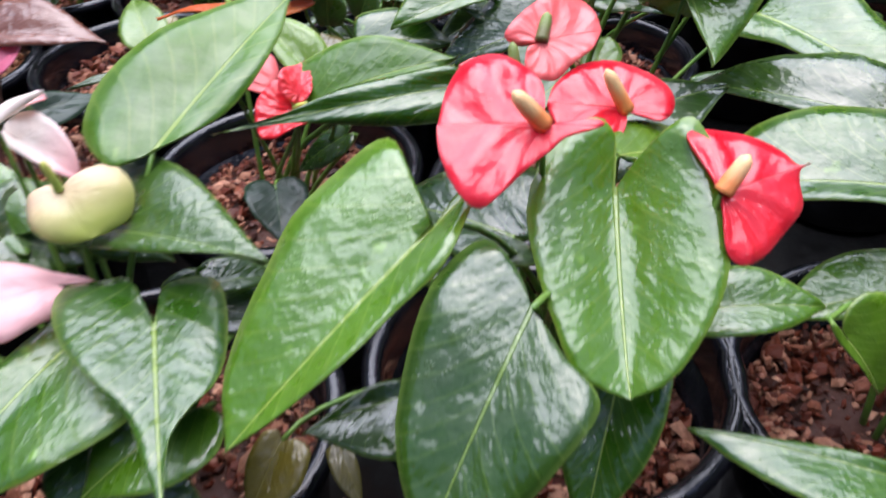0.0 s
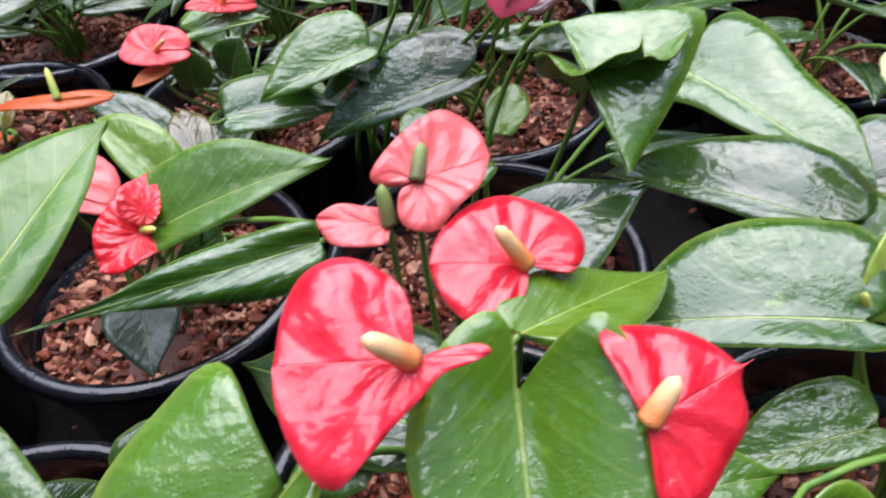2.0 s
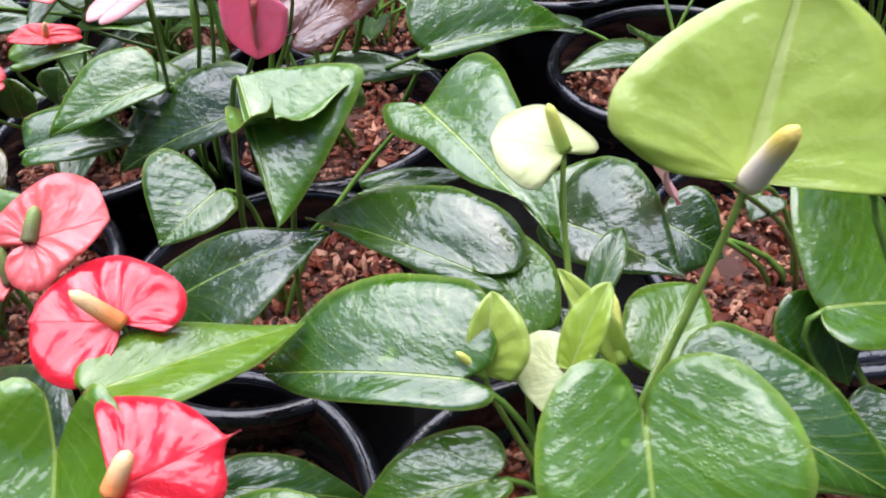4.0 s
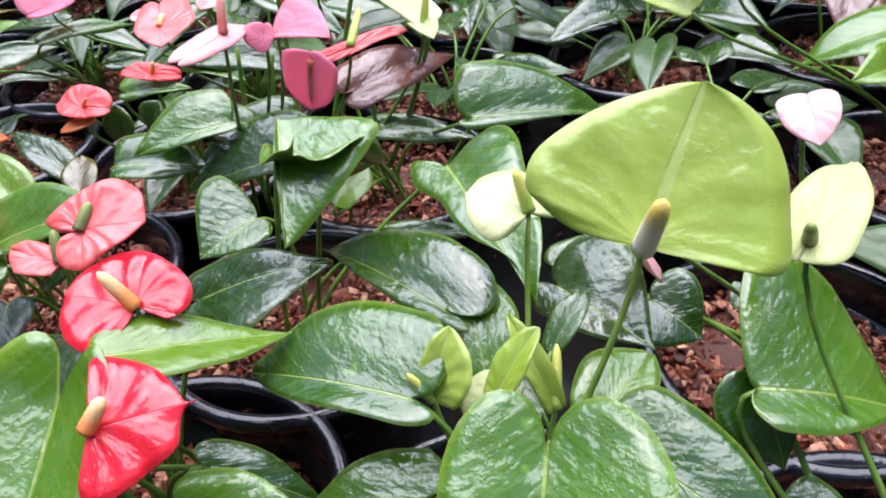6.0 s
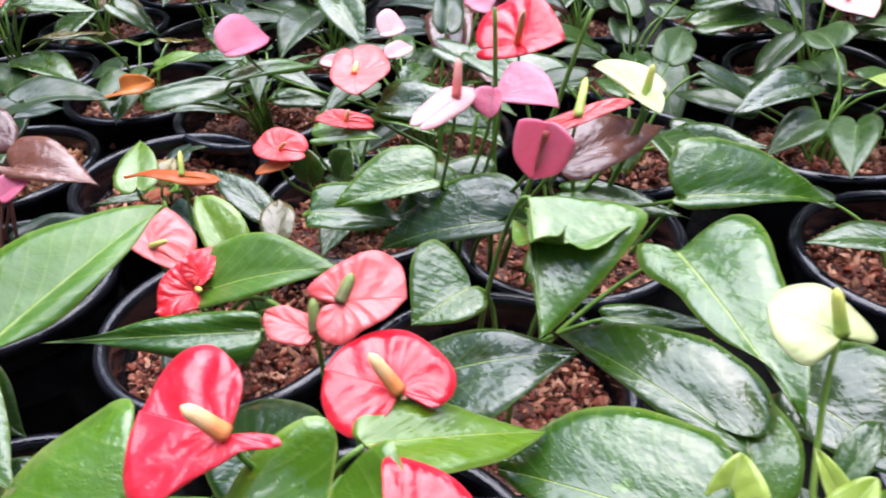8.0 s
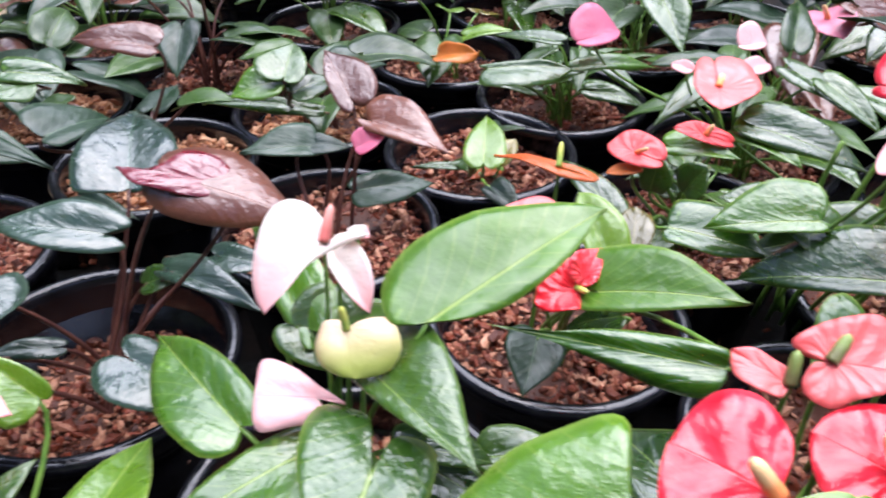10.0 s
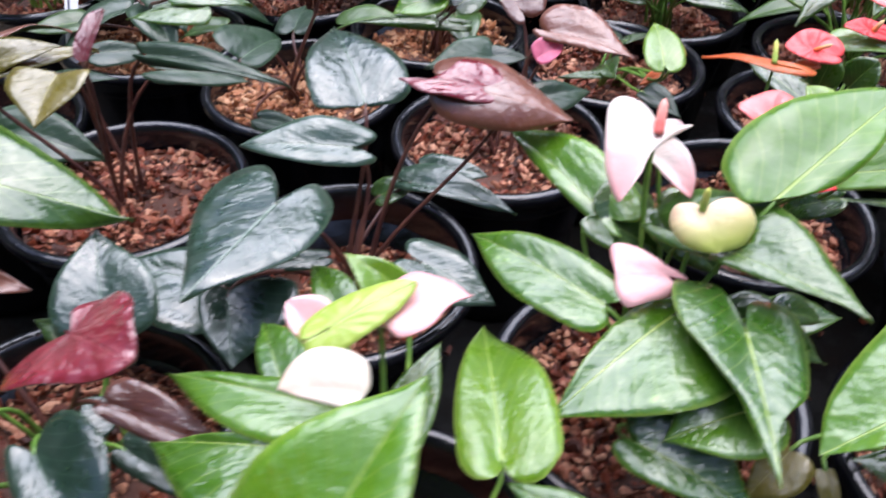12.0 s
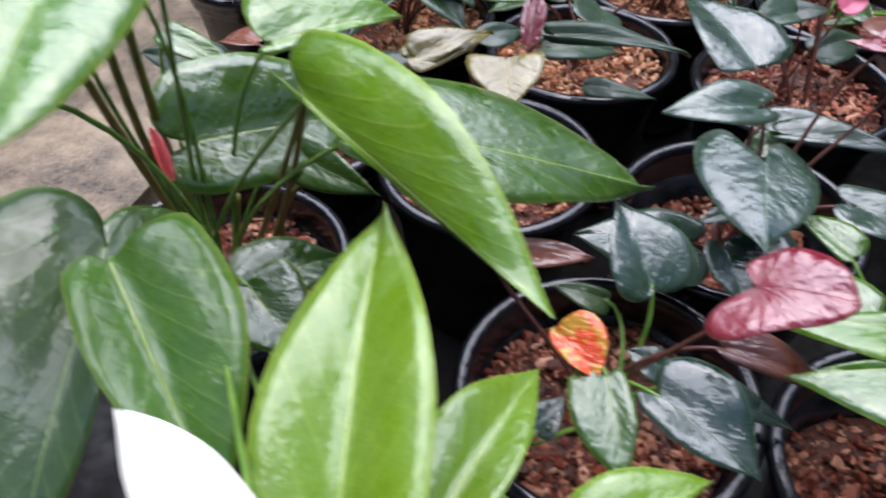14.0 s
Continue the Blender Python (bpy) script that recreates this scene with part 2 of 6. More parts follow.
ROSE = foliage("spathe_rose", (0.880, 0.260, 0.400), (0.940, 0.460, 0.560), (0.88, 0.50, 0.58), rough=0.3, quilt=0.7, wet=0.5, vein_amount=0.3, mid_width=0.01, thin=0.55, comb=0.35, radial=True, count=28.0)
LIME = foliage("spathe_lime", (0.3588, 0.5023, 0.0448), (0.5203, 0.6458, 0.1346), (0.6638, 0.7355, 0.305), rough=0.34, quilt=0.6, wet=0.8, vein_amount=0.45, mid_width=0.04, ribs=0.1, thin=0.4, radial=True, count=28.0)
CREAM = foliage("spathe_cream_green", (0.600, 0.680, 0.260), (0.760, 0.780, 0.460), (0.80, 0.82, 0.56), rough=0.35, quilt=0.6, wet=0.4, thin=0.4, comb=0.35, radial=True, count=28.0)
MAROON = foliage("spathe_maroon", (0.0858, 0.0047, 0.0101), (0.2106, 0.0187, 0.0312), (0.2652, 0.0546, 0.0624), rough=0.22, quilt=1.0, wet=1.1, vein_amount=0.35, ribs=0.12, comb=0.45, count=24.0, radial=True)
ORANGE = foliage("spathe_orange", (0.640, 0.120, 0.020), (0.780, 0.260, 0.050), (0.70, 0.36, 0.10), rough=0.3, quilt=0.6, wet=0.5, thin=0.4, comb=0.35)
FADED = foliage("spathe_faded_orange", (0.740, 0.030, 0.016), (0.830, 0.150, 0.035), (0.75, 0.45, 0.10), rough=0.25, quilt=1.2, wet=1.0, thin=0.4, spots=(70.0, 0.5, (0.72, 0.42, 0.06)), comb=0.5)


def stalky(name, a, b, rough=0.35):
    m, n, l, p = nodes_of(name)
    tc = n.new("ShaderNodeTexCoord")
    noi = add(n, "TexNoise", Scale=45.0, Detail=4.0)
    l.new(tc.outputs["Object"], noi.inputs["Vector"])
    l.new(mix(n, l, ramp(n, l, noi.outputs["Fac"], [(0.3, 0.0), (0.7, 1.0)]), a, b), p.inputs["Base Color"])
    bump = add(n, "Bump", Strength=0.3, Distance=0.001)
    l.new(noi.outputs["Fac"], bump.inputs["Height"])
    l.new(bump.outputs["Normal"], p.inputs["Normal"])
    p.inputs["Roughness"].default_value = rough
    return m


STALK = stalky("petiole_green", (0.065, 0.160, 0.022), (0.170, 0.290, 0.045))
STALK_LIME = stalky("flower_stalk_lime", (0.170, 0.300, 0.040), (0.300, 0.430, 0.080))
STALK_OLIVE = stalky("petiole_olive", (0.100, 0.120, 0.022), (0.260, 0.200, 0.060))
STALK_RED = stalky("petiole_maroon", (0.060, 0.020, 0.018), (0.120, 0.045, 0.030))


def spadix_skin(name, low, high, split=0.5):
    """Knobbly spike: colour runs from its foot to its end along UV's v."""
    m, n, l, p = nodes_of(name)
    tc = n.new("ShaderNodeTexCoord")
    sep = n.new("ShaderNodeSeparateXYZ")
    l.new(tc.outputs["UV"], sep.inputs[0])
    cells = add(n, "TexVoronoi", Scale=1300.0)
    l.new(tc.outputs["Object"], cells.inputs["Vector"])
    noi = add(n, "TexNoise", Scale=120.0)
    l.new(tc.outputs["Object"], noi.inputs["Vector"])
    f = math_node(n, l, "MULTIPLY_ADD", noi.outputs["Fac"], 0.2, sep.outputs[1])
    col = mix(n, l, ramp(n, l, f, [(split - 0.1, 0.0), (split + 0.25, 1.0)]), low, high)
    l.new(mix(n, l, math_node(n, l, "MULTIPLY", cells.outputs["Distance"], 0.1), col, (0.9, 0.7, 0.4)), p.inputs["Base Color"])
    bump = add(n, "Bump", Strength=0.5, Distance=0.0005)
    l.new(cells.outputs["Distance"], bump.inputs["Height"])
    l.new(bump.outputs["Normal"], p.inputs["Normal"])
    p.inputs["Roughness"].default_value = 0.45
    return m


SPADIX_PEACH = spadix_skin("spadix_peach", (0.93, 0.29, 0.08), (0.96, 0.58, 0.27))
SPADIX_GREEN = spadix_skin("spadix_green", (0.10, 0.11, 0.03), (0.16, 0.24, 0.05))
SPADIX_WHITE = spadix_skin("spadix_white_yellow", (0.95, 0.80, 0.68), (0.78, 0.60, 0.12), 0.65)
SPADIX_LIME = spadix_skin("spadix_lime", (0.30, 0.45, 0.06), (0.60, 0.62, 0.12))
SPADIX_RED = spadix_skin("spadix_red", (0.70, 0.14, 0.13), (0.84, 0.32, 0.27))


def plastic():
    m, n, l, p = nodes_of("black_nursery_plastic")
    tc = n.new("ShaderNodeTexCoord")
    noi = add(n, "TexNoise", Scale=22.0, Detail=6.0, Roughness=0.65)
    fine = add(n, "TexNoise", Scale=260.0, Detail=3.0)
    drops = add(n, "TexVoronoi", Scale=210.0)
    for k in (noi, fine, drops):
        l.new(tc.outputs["Object"], k.inputs["Vector"])
    l.new(mix(n, l, ramp(n, l, noi.outputs["Fac"], [(0.45, 0.0), (0.75, 1.0)]), (0.0035, 0.0035, 0.005), (0.014, 0.014, 0.018)), p.inputs["Base Color"])
    l.new(ramp(n, l, noi.outputs["Fac"], [(0.35, 0.08), (0.7, 0.26)]), p.inputs["Roughness"])
    h = math_node(n, l, "MULTIPLY_ADD", fine.outputs["Fac"], 0.4, ramp(n, l, drops.outputs["Distance"], [(0.0, 0.6), (0.3, 0.0)]))
    bump = add(n, "Bump", Strength=0.35, Distance=0.0015)
    l.new(h, bump.inputs["Height"])
    l.new(bump.outputs["Normal"], p.inputs["Normal"])
    p.inputs["Specular IOR Level"].default_value = 0.6
    return m


PLASTIC = plastic()


def chips_skin(name, a, b, c):
    m, n, l, p = nodes_of(name)
    geo = n.new("ShaderNodeNewGeometry")
    tc = n.new("ShaderNodeTexCoord")
    fib = add(n, "TexNoise", Scale=220.0, Detail=5.0, Roughness=0.7)
    l.new(tc.outputs["Object"], fib.inputs["Vector"])
    col = ramp(n, l, geo.outputs["Random Per Island"], [(0.0, a), (0.55, b), (1.0, c)])
    l.new(mix(n, l, ramp(n, l, fib.outputs["Fac"], [(0.42, 0.0), (0.72, 0.55)]), col, (0.05, 0.014, 0.006)), p.inputs["Base Color"])
    bump = add(n, "Bump", Strength=0.8, Distance=0.002)
    l.new(fib.outputs["Fac"], bump.inputs["Height"])
    l.new(bump.outputs["Normal"], p.inputs["Normal"])
    p.inputs["Roughness"].default_value = 0.45
    p.inputs["Specular IOR Level"].default_value = 0.35
    return m


CHIPS_RED = chips_skin("wet_husk_chips", (0.024, 0.006, 0.003), (0.210, 0.040, 0.014), (0.580, 0.300, 0.180))
CHIPS_TAN = chips_skin("pale_husk_chips", (0.120, 0.032, 0.012), (0.400, 0.150, 0.055), (0.640, 0.380, 0.210))
SOIL = chips_skin("dark_potting_mix", (0.040, 0.012, 0.006), (0.060, 0.018, 0.008), (0.090, 0.028, 0.013))


def ground_skin():
    m, n, l, p = nodes_of("wet_black_ground_mat")
    tc = n.new("ShaderNodeTexCoord")
    noi = add(n, "TexNoise", Scale=9.0, Detail=8.0, Roughness=0.7)
    weave = add(n, "TexChecker", Scale=420.0)
    for k in (noi, weave):
        l.new(tc.outputs["Object"], k.inputs["Vector"])
    l.new(mix(n, l, ramp(n, l, noi.outputs["Fac"], [(0.5, 0.0), (0.72, 1.0)]), (0.003, 0.003, 0.003), (0.016, 0.010, 0.007)), p.inputs["Base Color"])
    l.new(ramp(n, l, noi.outputs["Fac"], [(0.36, 0.3), (0.55, 0.9)]), p.inputs["Roughness"])
    p.inputs["Specular IOR Level"].default_value = 0.2
    bump = add(n, "Bump", Strength=0.4, Distance=0.002)
    l.new(math_node(n, l, "MULTIPLY_ADD", weave.outputs["Fac"], 0.2, noi.outputs["Fac"]), bump.inputs["Height"])
    l.new(bump.outputs["Normal"], p.inputs["Normal"])
    return m


def concrete_skin():
    m, n, l, p = nodes_of("wet_concrete")
    tc = n.new("ShaderNodeTexCoord")
    noi = add(n, "TexNoise", Scale=7.0, Detail=9.0, Roughness=0.7)
    fine = add(n, "TexNoise", Scale=150.0, Detail=5.0)
    for k in (noi, fine):
        l.new(tc.outputs["Object"], k.inputs["Vector"])
    l.new(mix(n, l, ramp(n, l, noi.outputs["Fac"], [(0.35, 0.0), (0.65, 1.0)]), (0.05, 0.036, 0.022), (0.26, 0.20, 0.13)), p.inputs["Base Color"])
    l.new(ramp(n, l, noi.outputs["Fac"], [(0.45, 0.04), (0.66, 0.3)]), p.inputs["Roughness"])
    bump = add(n, "Bump", Strength=0.6, Distance=0.004)
    l.new(math_node(n, l, "ADD", fine.outputs["Fac"], noi.outputs["Fac"]), bump.inputs["Height"])
    l.new(bump.outputs["Normal"], p.inputs["Normal"])
    return m


# ---- builders ----
def link_mesh(name, verts, faces, mats, slots=None, uvs=None, parent=None, label="", smooth=True, rim=None):
    """One mesh object. verts are in the world; under a parent they are taken from its place."""
    home = Vector((0, 0, 0))
    top = parent
    while top is not None:
        home = home + top.location
        top = top.parent
    v = np.asarray(verts, float) - np.array(home)
    me = bpy.data.meshes.new(name)
    me.from_pydata(v.tolist(), [], faces)
    for k in mats:
        me.materials.append(k)
    if slots is not None:
        me.polygons.foreach_set("material_index", slots)
    if uvs is not None:
        layer = me.uv_layers.new(name="UVMap")
        idx = np.empty(len(me.loops), int)
        me.loops.foreach_get("vertex_index", idx)
        layer.data.foreach_set("uv", np.asarray(uvs, float)[idx].ravel())
    if rim is not None:
        me.attributes.new("margin", "FLOAT", "POINT").data.foreach_set("value", np.asarray(rim, np.float32))
    if smooth:
        me.polygons.foreach_set("use_smooth", [True] * len(me.polygons))
    me.update()
    ob = new(name, me)
    if parent is not None:
        ob.parent = parent
    return tagged(ob, label)


def unit(v):
    v = np.asarray(v, float)
    return v / (np.linalg.norm(v) + 1e-12)


def tube(points, radii, sides=7):
    """Rings along a line of points, closed at both ends."""
    pts = np.asarray(points, float)
    verts, faces, uvs = [], [], []
    ref = np.array([0.3, 0.9, 0.2])
    for i, p in enumerate(pts):
        d = unit(pts[min(i + 1, len(pts) - 1)] - pts[max(i - 1, 0)])
        a = unit(np.cross(d, ref))
        b = np.cross(d, a)
        for k in range(sides):
            w = 2 * math.pi * k / sides
            verts.append(p + radii[i] * (a * math.cos(w) + b * math.sin(w)))
            uvs.append((k / sides, i / (len(pts) - 1)))
    for i in range(len(pts) - 1):
        for k in range(sides):
            j = (k + 1) % sides
            faces.append((i * sides + k, i * sides + j, (i + 1) * sides + j, (i + 1) * sides + k))
    faces.append(tuple(range(sides))[::-1])
    faces.append(tuple((len(pts) - 1) * sides + k for k in range(sides)))
    return verts, faces, uvs


def bezier(a, b, c, d, n):
    t = np.linspace(0, 1, n)[:, None]
    a, b, c, d = (np.asarray(k, float) for k in (a, b, c, d))
    return (1 - t) ** 3 * a + 3 * (1 - t) ** 2 * t * b + 3 * (1 - t) * t ** 2 * c + t ** 3 * d


# outlines of one half, from the notch round the lobe to the tip: (share of half width, share of length)
HEART = ((0, 0), (0.05, -0.52), (0.26, -0.95), (0.60, -0.95), (0.88, -0.45), (1.0, 0.10), (0.97, 0.30), (0.79, 0.52), (0.46, 0.73), (0.15, 0.90), (0.035, 0.975), (0, 1.0))
LANCE = ((0, 0), (0.16, -0.50), (0.38, -0.85), (0.66, -0.70), (0.88, -0.10), (1.0, 0.24), (0.95, 0.44), (0.75, 0.62), (0.44, 0.79), (0.15, 0.92), (0.04, 0.98), (0, 1.0))
ROUND = ((0, 0), (0.12, -0.70), (0.36, -1.0), (0.68, -0.85), (0.92, -0.25), (1.0, 0.25), (0.95, 0.48), (0.78, 0.70), (0.50, 0.86), (0.22, 0.95), (0.08, 1.0), (0, 1.0))
SPATHE = ((0, 0), (0.0, -0.55), (0.03, -0.92), (0.36, -1.0), (0.76, -0.74), (0.96, -0.18), (1.0, 0.18), (0.92, 0.45), (0.70, 0.69), (0.38, 0.87), (0.12, 0.965), (0, 1.0))
KITE = ((0, 0), (0.22, 0.0), (0.5, 0.06), (0.82, 0.18), (1.0, 0.30), (0.92, 0.42), (0.73, 0.57), (0.5, 0.73), (0.27, 0.87), (0.11, 0.955), (0.03, 0.99), (0, 1.0))
OVAL = ((0, 0), (0.20, -0.15), (0.45, -0.12), (0.72, 0.05), (0.92, 0.26), (1.0, 0.45), (0.93, 0.62), (0.74, 0.78), (0.46, 0.90), (0.2, 0.97), (0.06, 0.995), (0, 1.0))

# outlines of single blades, left and right half, as shares of half width and length
BEAKED = ((0, 0), (-0.09, -0.21), (-0.12, -0.46), (-0.04, -0.55), (0.04, -0.42), (0.13, -0.20), (0.32, -0.05), (0.53, 0.14), (0.76, 0.31), (0.97, 0.48), (1.00, 0.58), (0.91, 0.70), (0.67, 0.84), (0.32, 0.96), (0, 1))
BEAKED_UPPER = ((0, 0), (0.36, 0.00), (0.60, 0.06), (0.80, 0.24), (0.91, 0.51), (0.78, 0.78), (0.45, 0.93), (0, 1))
KIDNEY = ((0, 0), (0.31, 0.01), (0.65, 0.12), (0.91, 0.33), (0.80, 0.64), (0.47, 0.87), (0, 1))
KIDNEY_UPPER = ((0, 0), (0.05, -0.12), (-0.09, -0.44), (0.20, -0.64), (0.57, -0.58), (0.86, -0.22), (1.00, 0.21), (0.80, 0.62), (0.38, 0.91), (0, 1))
SPIKED = ((0, 0), (0.47, 0.04), (1.00, 0.08), (0.85, 0.42), (0.56, 0.68), (0.21, 0.82), (0.03, 0.88), (0, 1))
SPIKED_LOWER = ((0, 0), (0.30, -0.07), (0.68, -0.17), (0.93, -0.10), (0.95, 0.10), (0.75, 0.42), (0.52, 0.72), (0.20, 0.80), (0.03, 0.88), (0, 1))
CRUMPLED = ((0, 0), (0.12, -0.33), (0.36, -0.49), (0.77, -0.09), (1.00, 0.41), (1.00, 0.71), (0.76, 0.93), (0.38, 1.0), (0, 1))
CRUMPLED_LOWER = ((0, 0), (0.05, -0.21), (0.39, -0.35), (0.71, -0.29), (0.89, 0.01), (0.67, 0.32), (0.46, 0.68), (0, 1))
LONG_LOBED = ((0, 0), (0.14, -0.10), (0.37, -0.23), (0.64, -0.29), (0.81, -0.19), (0.97, 0.03), (1.00, 0.28), (0.91, 0.52), (0.71, 0.73), (0.37, 0.93), (0, 1))
LONG_LOBED_SLIM = ((0, 0), (0.00, -0.15), (0.03, -0.30), (0.19, -0.38), (0.44, -0.31), (0.74, -0.10), (0.90, 0.17), (0.82, 0.43), (0.66, 0.70), (0.47, 0.91), (0, 1))
FOLDED_SLIM = ((0, 0), (-0.11, -0.11), (-0.12, -0.21), (-0.06, -0.23), (0.20, -0.12), (0.41, 0.02), (0.45, 0.13), (0.40, 0.29), (0.40, 0.48), (0.24, 0.75), (0, 1))
FOLDED_BROAD = ((0, 0), (0.23, -0.02), (0.54, -0.10), (0.83, -0.14), (0.98, -0.06), (1.00, 0.11), (0.97, 0.30), (0.84, 0.47), (0.66, 0.67), (0.40, 0.86), (0, 1))
FAN_LEFT = ((0, 0), (0.19, -0.02), (0.54, -0.03), (0.84, 0.05), (0.98, 0.13), (0.99, 0.32), (0.80, 0.55), (0.52, 0.77), (0.22, 0.93), (0, 1))
FAN_RIGHT = ((0, 0), (0.24, 0.05), (0.60, 0.09), (0.89, 0.08), (1.00, 0.19), (0.91, 0.43), (0.77, 0.68), (0.57, 0.86), (0.30, 0.96), (0, 1))
WINGED = ((0, 0), (0.14, -0.18), (0.50, -0.38), (0.24, -0.06), (0.05, 0.29), (0.05, 0.62), (0, 1))
WINGED_BROAD = ((0, 0), (0.15, -0.17), (0.59, -0.25), (0.96, -0.14), (1.00, 0.16), (0.65, 0.66), (0.28, 0.92), (0, 1))
CUPPED = ((0, 0), (0.40, 0.07), (0.89, 0.30), (0.88, 0.56), (0.55, 0.85), (0, 1))
CUPPED_UPPER = ((0, 0), (0.02, -0.10), (0.19, -0.45), (0.56, -0.39), (0.93, 0.08), (1.00, 0.45), (0.65, 0.86), (0, 1))
CRINKLED = ((0, 0), (0.27, -0.13), (0.59, -0.03), (0.75, 0.28), (0.66, 0.60), (0.34, 0.88), (0, 1))
CRINKLED_LOWER = ((0, 0), (0.11, -0.02), (0.30, -0.28), (0.75, -0.41), (1.00, -0.28), (0.99, -0.00), (0.69, 0.38), (0.44, 0.72), (0.21, 0.94), (0, 1))
TRUE_HEART = ((0, 0), (0.03, -0.17), (0.22, -0.34), (0.59, -0.25), (0.77, 0.01), (0.75, 0.29), (0.49, 0.57), (0.12, 0.83), (0, 1))
TRUE_HEART_BROAD = ((0, 0), (0.29, -0.25), (0.67, -0.36), (1.00, -0.22), (1.00, 0.14), (0.71, 0.47), (0.31, 0.77), (0.10, 0.92), (0, 1))
BOWL_LEFT = ((0, 0), (0.43, -0.14), (0.87, -0.02), (1.00, 0.54), (0.70, 0.95), (0.31, 1.02), (0, 1))
BOWL_RIGHT = ((0, 0), (0.13, -0.21), (0.50, -0.26), (0.71, 0.15), (0.61, 0.60), (0.29, 0.89), (0, 1))
HOOD_LOWER = ((0, 0), (0.55, -0.12), (0.77, 0.40), (0.92, 0.86), (0.51, 1.00), (0, 1))
HOOD_UPPER = ((0, 0), (-0.10, -0.46), (0.33, -0.02), (0.79, 0.41), (1.00, 0.93), (0, 1))
BOAT_UPPER = ((0, 0), (0.33, -0.04), (0.72, 0.03), (0.84, 0.19), (0.71, 0.48), (0.41, 0.71), (0.11, 0.90), (0, 1))
BOAT_LOWER = ((0, 0), (0.66, 0.09), (1.00, 0.21), (0.95, 0.40), (0.74, 0.64), (0.37, 0.85), (0, 1))
SAIL_LEFT = ((0, 0), (0.11, -0.07), (0.28, -0.13), (0.62, -0.09), (0.86, -0.01), (1.00, 0.18), (0.90, 0.46), (0.59, 0.71), (0.23, 0.91), (0, 1))
SAIL_RIGHT = ((0, 0), (0.23, 0.13), (0.38, 0.31), (0.40, 0.54), (0.26, 0.76), (0.06, 0.92), (0, 1))
KEEL_LOWER = ((0, 0), (0.40, 0.00), (1.00, 0.07), (0.92, 0.26), (0.48, 0.50), (0.13, 0.72), (0, 1))
KEEL_UPPER = ((0, 0), (0.59, 0.01), (0.69, 0.24), (0.55, 0.47), (0.15, 0.70), (0, 1))
DOME_LOWER = ((0, 0), (0.24, -0.31), (0.34, -0.07), (0.20, 0.34), (0.12, 0.69), (0, 1))
DOME_UPPER = ((0, 0), (0.30, -0.05), (0.80, 0.04), (1.00, 0.35), (0.92, 0.70), (0.50, 0.93), (0, 1))
SHIELD_LOWER = ((0, 0), (0.12, -0.13), (0.61, 0.16), (0.74, 0.45), (0.72, 0.74), (0, 1))
SHIELD_UPPER = ((0, 0), (0.12, -0.13), (0.93, 0.15), (1.00, 0.43), (0.45, 0.57), (-0.03, 0.79), (0, 1))
GLOSSY_LEFT = ((0, 0), (0.21, 0.05), (0.53, 0.15), (0.87, 0.21), (1.00, 0.31), (0.88, 0.54), (0.70, 0.75), (0.40, 0.90), (0, 1))
GLOSSY_RIGHT = ((0, 0), (0.28, -0.13), (0.68, -0.21), (0.89, -0.11), (0.99, 0.11), (0.94, 0.38), (0.78, 0.65), (0.53, 0.85), (0.23, 0.99), (0, 1))
DRIP_LEFT = ((0, 0), (0.12, -0.24), (0.43, -0.27), (0.74, -0.16), (0.73, 0.18), (0.57, 0.43), (0.28, 0.56), (0.09, 0.69), (0, 1))
DRIP_RIGHT = ((0, 0), (0.22, -0.32), (0.53, -0.39), (0.88, -0.36), (1.00, -0.17), (0.88, 0.06), (0.58, 0.30), (0.30, 0.48), (0.18, 0.67), (0, 1))
EAR_UPPER = ((0, 0), (0.31, -0.00), (0.73, -0.02), (1.00, 0.04), (1.00, 0.18), (0.83, 0.37), (0.66, 0.59), (0.47, 0.77), (0, 1))
EAR_LOWER = ((0, 0), (0.22, -0.08), (0.45, -0.10), (0.57, 0.05), (0.37, 0.22), (0.36, 0.41), (0.25, 0.58), (0.04, 0.72), (-0.05, 0.83), (0, 1))
CURTAIN_LOWER = ((0, 0), (0.70, -0.10), (1.00, 0.05), (0.77, 0.30), (0.50, 0.52), (0.25, 0.75), (0, 1))
CURTAIN_UPPER = ((0, 0), (0.30, -0.04), (0.50, 0.10), (0.52, 0.29), (0.40, 0.60), (0.26, 0.83), (0, 1))
PETAL_UPPER = ((0, 0), (0.46, -0.14), (0.83, 0.08), (0.95, 0.39), (0.62, 0.72), (0.22, 0.90), (0, 1))
PETAL_LOWER = ((0, 0), (0.21, -0.16), (0.56, 0.08), (1.00, 0.26), (0.84, 0.52), (0.37, 0.73), (0, 1))


def spline(ctrl, n):
    c = np.asarray(ctrl, float)
    c = np.vstack([2 * c[0] - c[1], c, 2 * c[-1] - c[-2]])
    m = len(c) - 3
    out = []
    for s in np.linspace(0, m - 1e-6, n):
        i = int(s)
        t = s - i
        p0, p1, p2, p3 = c[i:i + 4]
        out.append(0.5 * (2 * p1 + (p2 - p0) * t + (2 * p0 - 5 * p1 + 4 * p2 - p3) * t * t + (3 * p1 - p0 - 3 * p2 + p3) * t ** 3))
    return np.array(out)


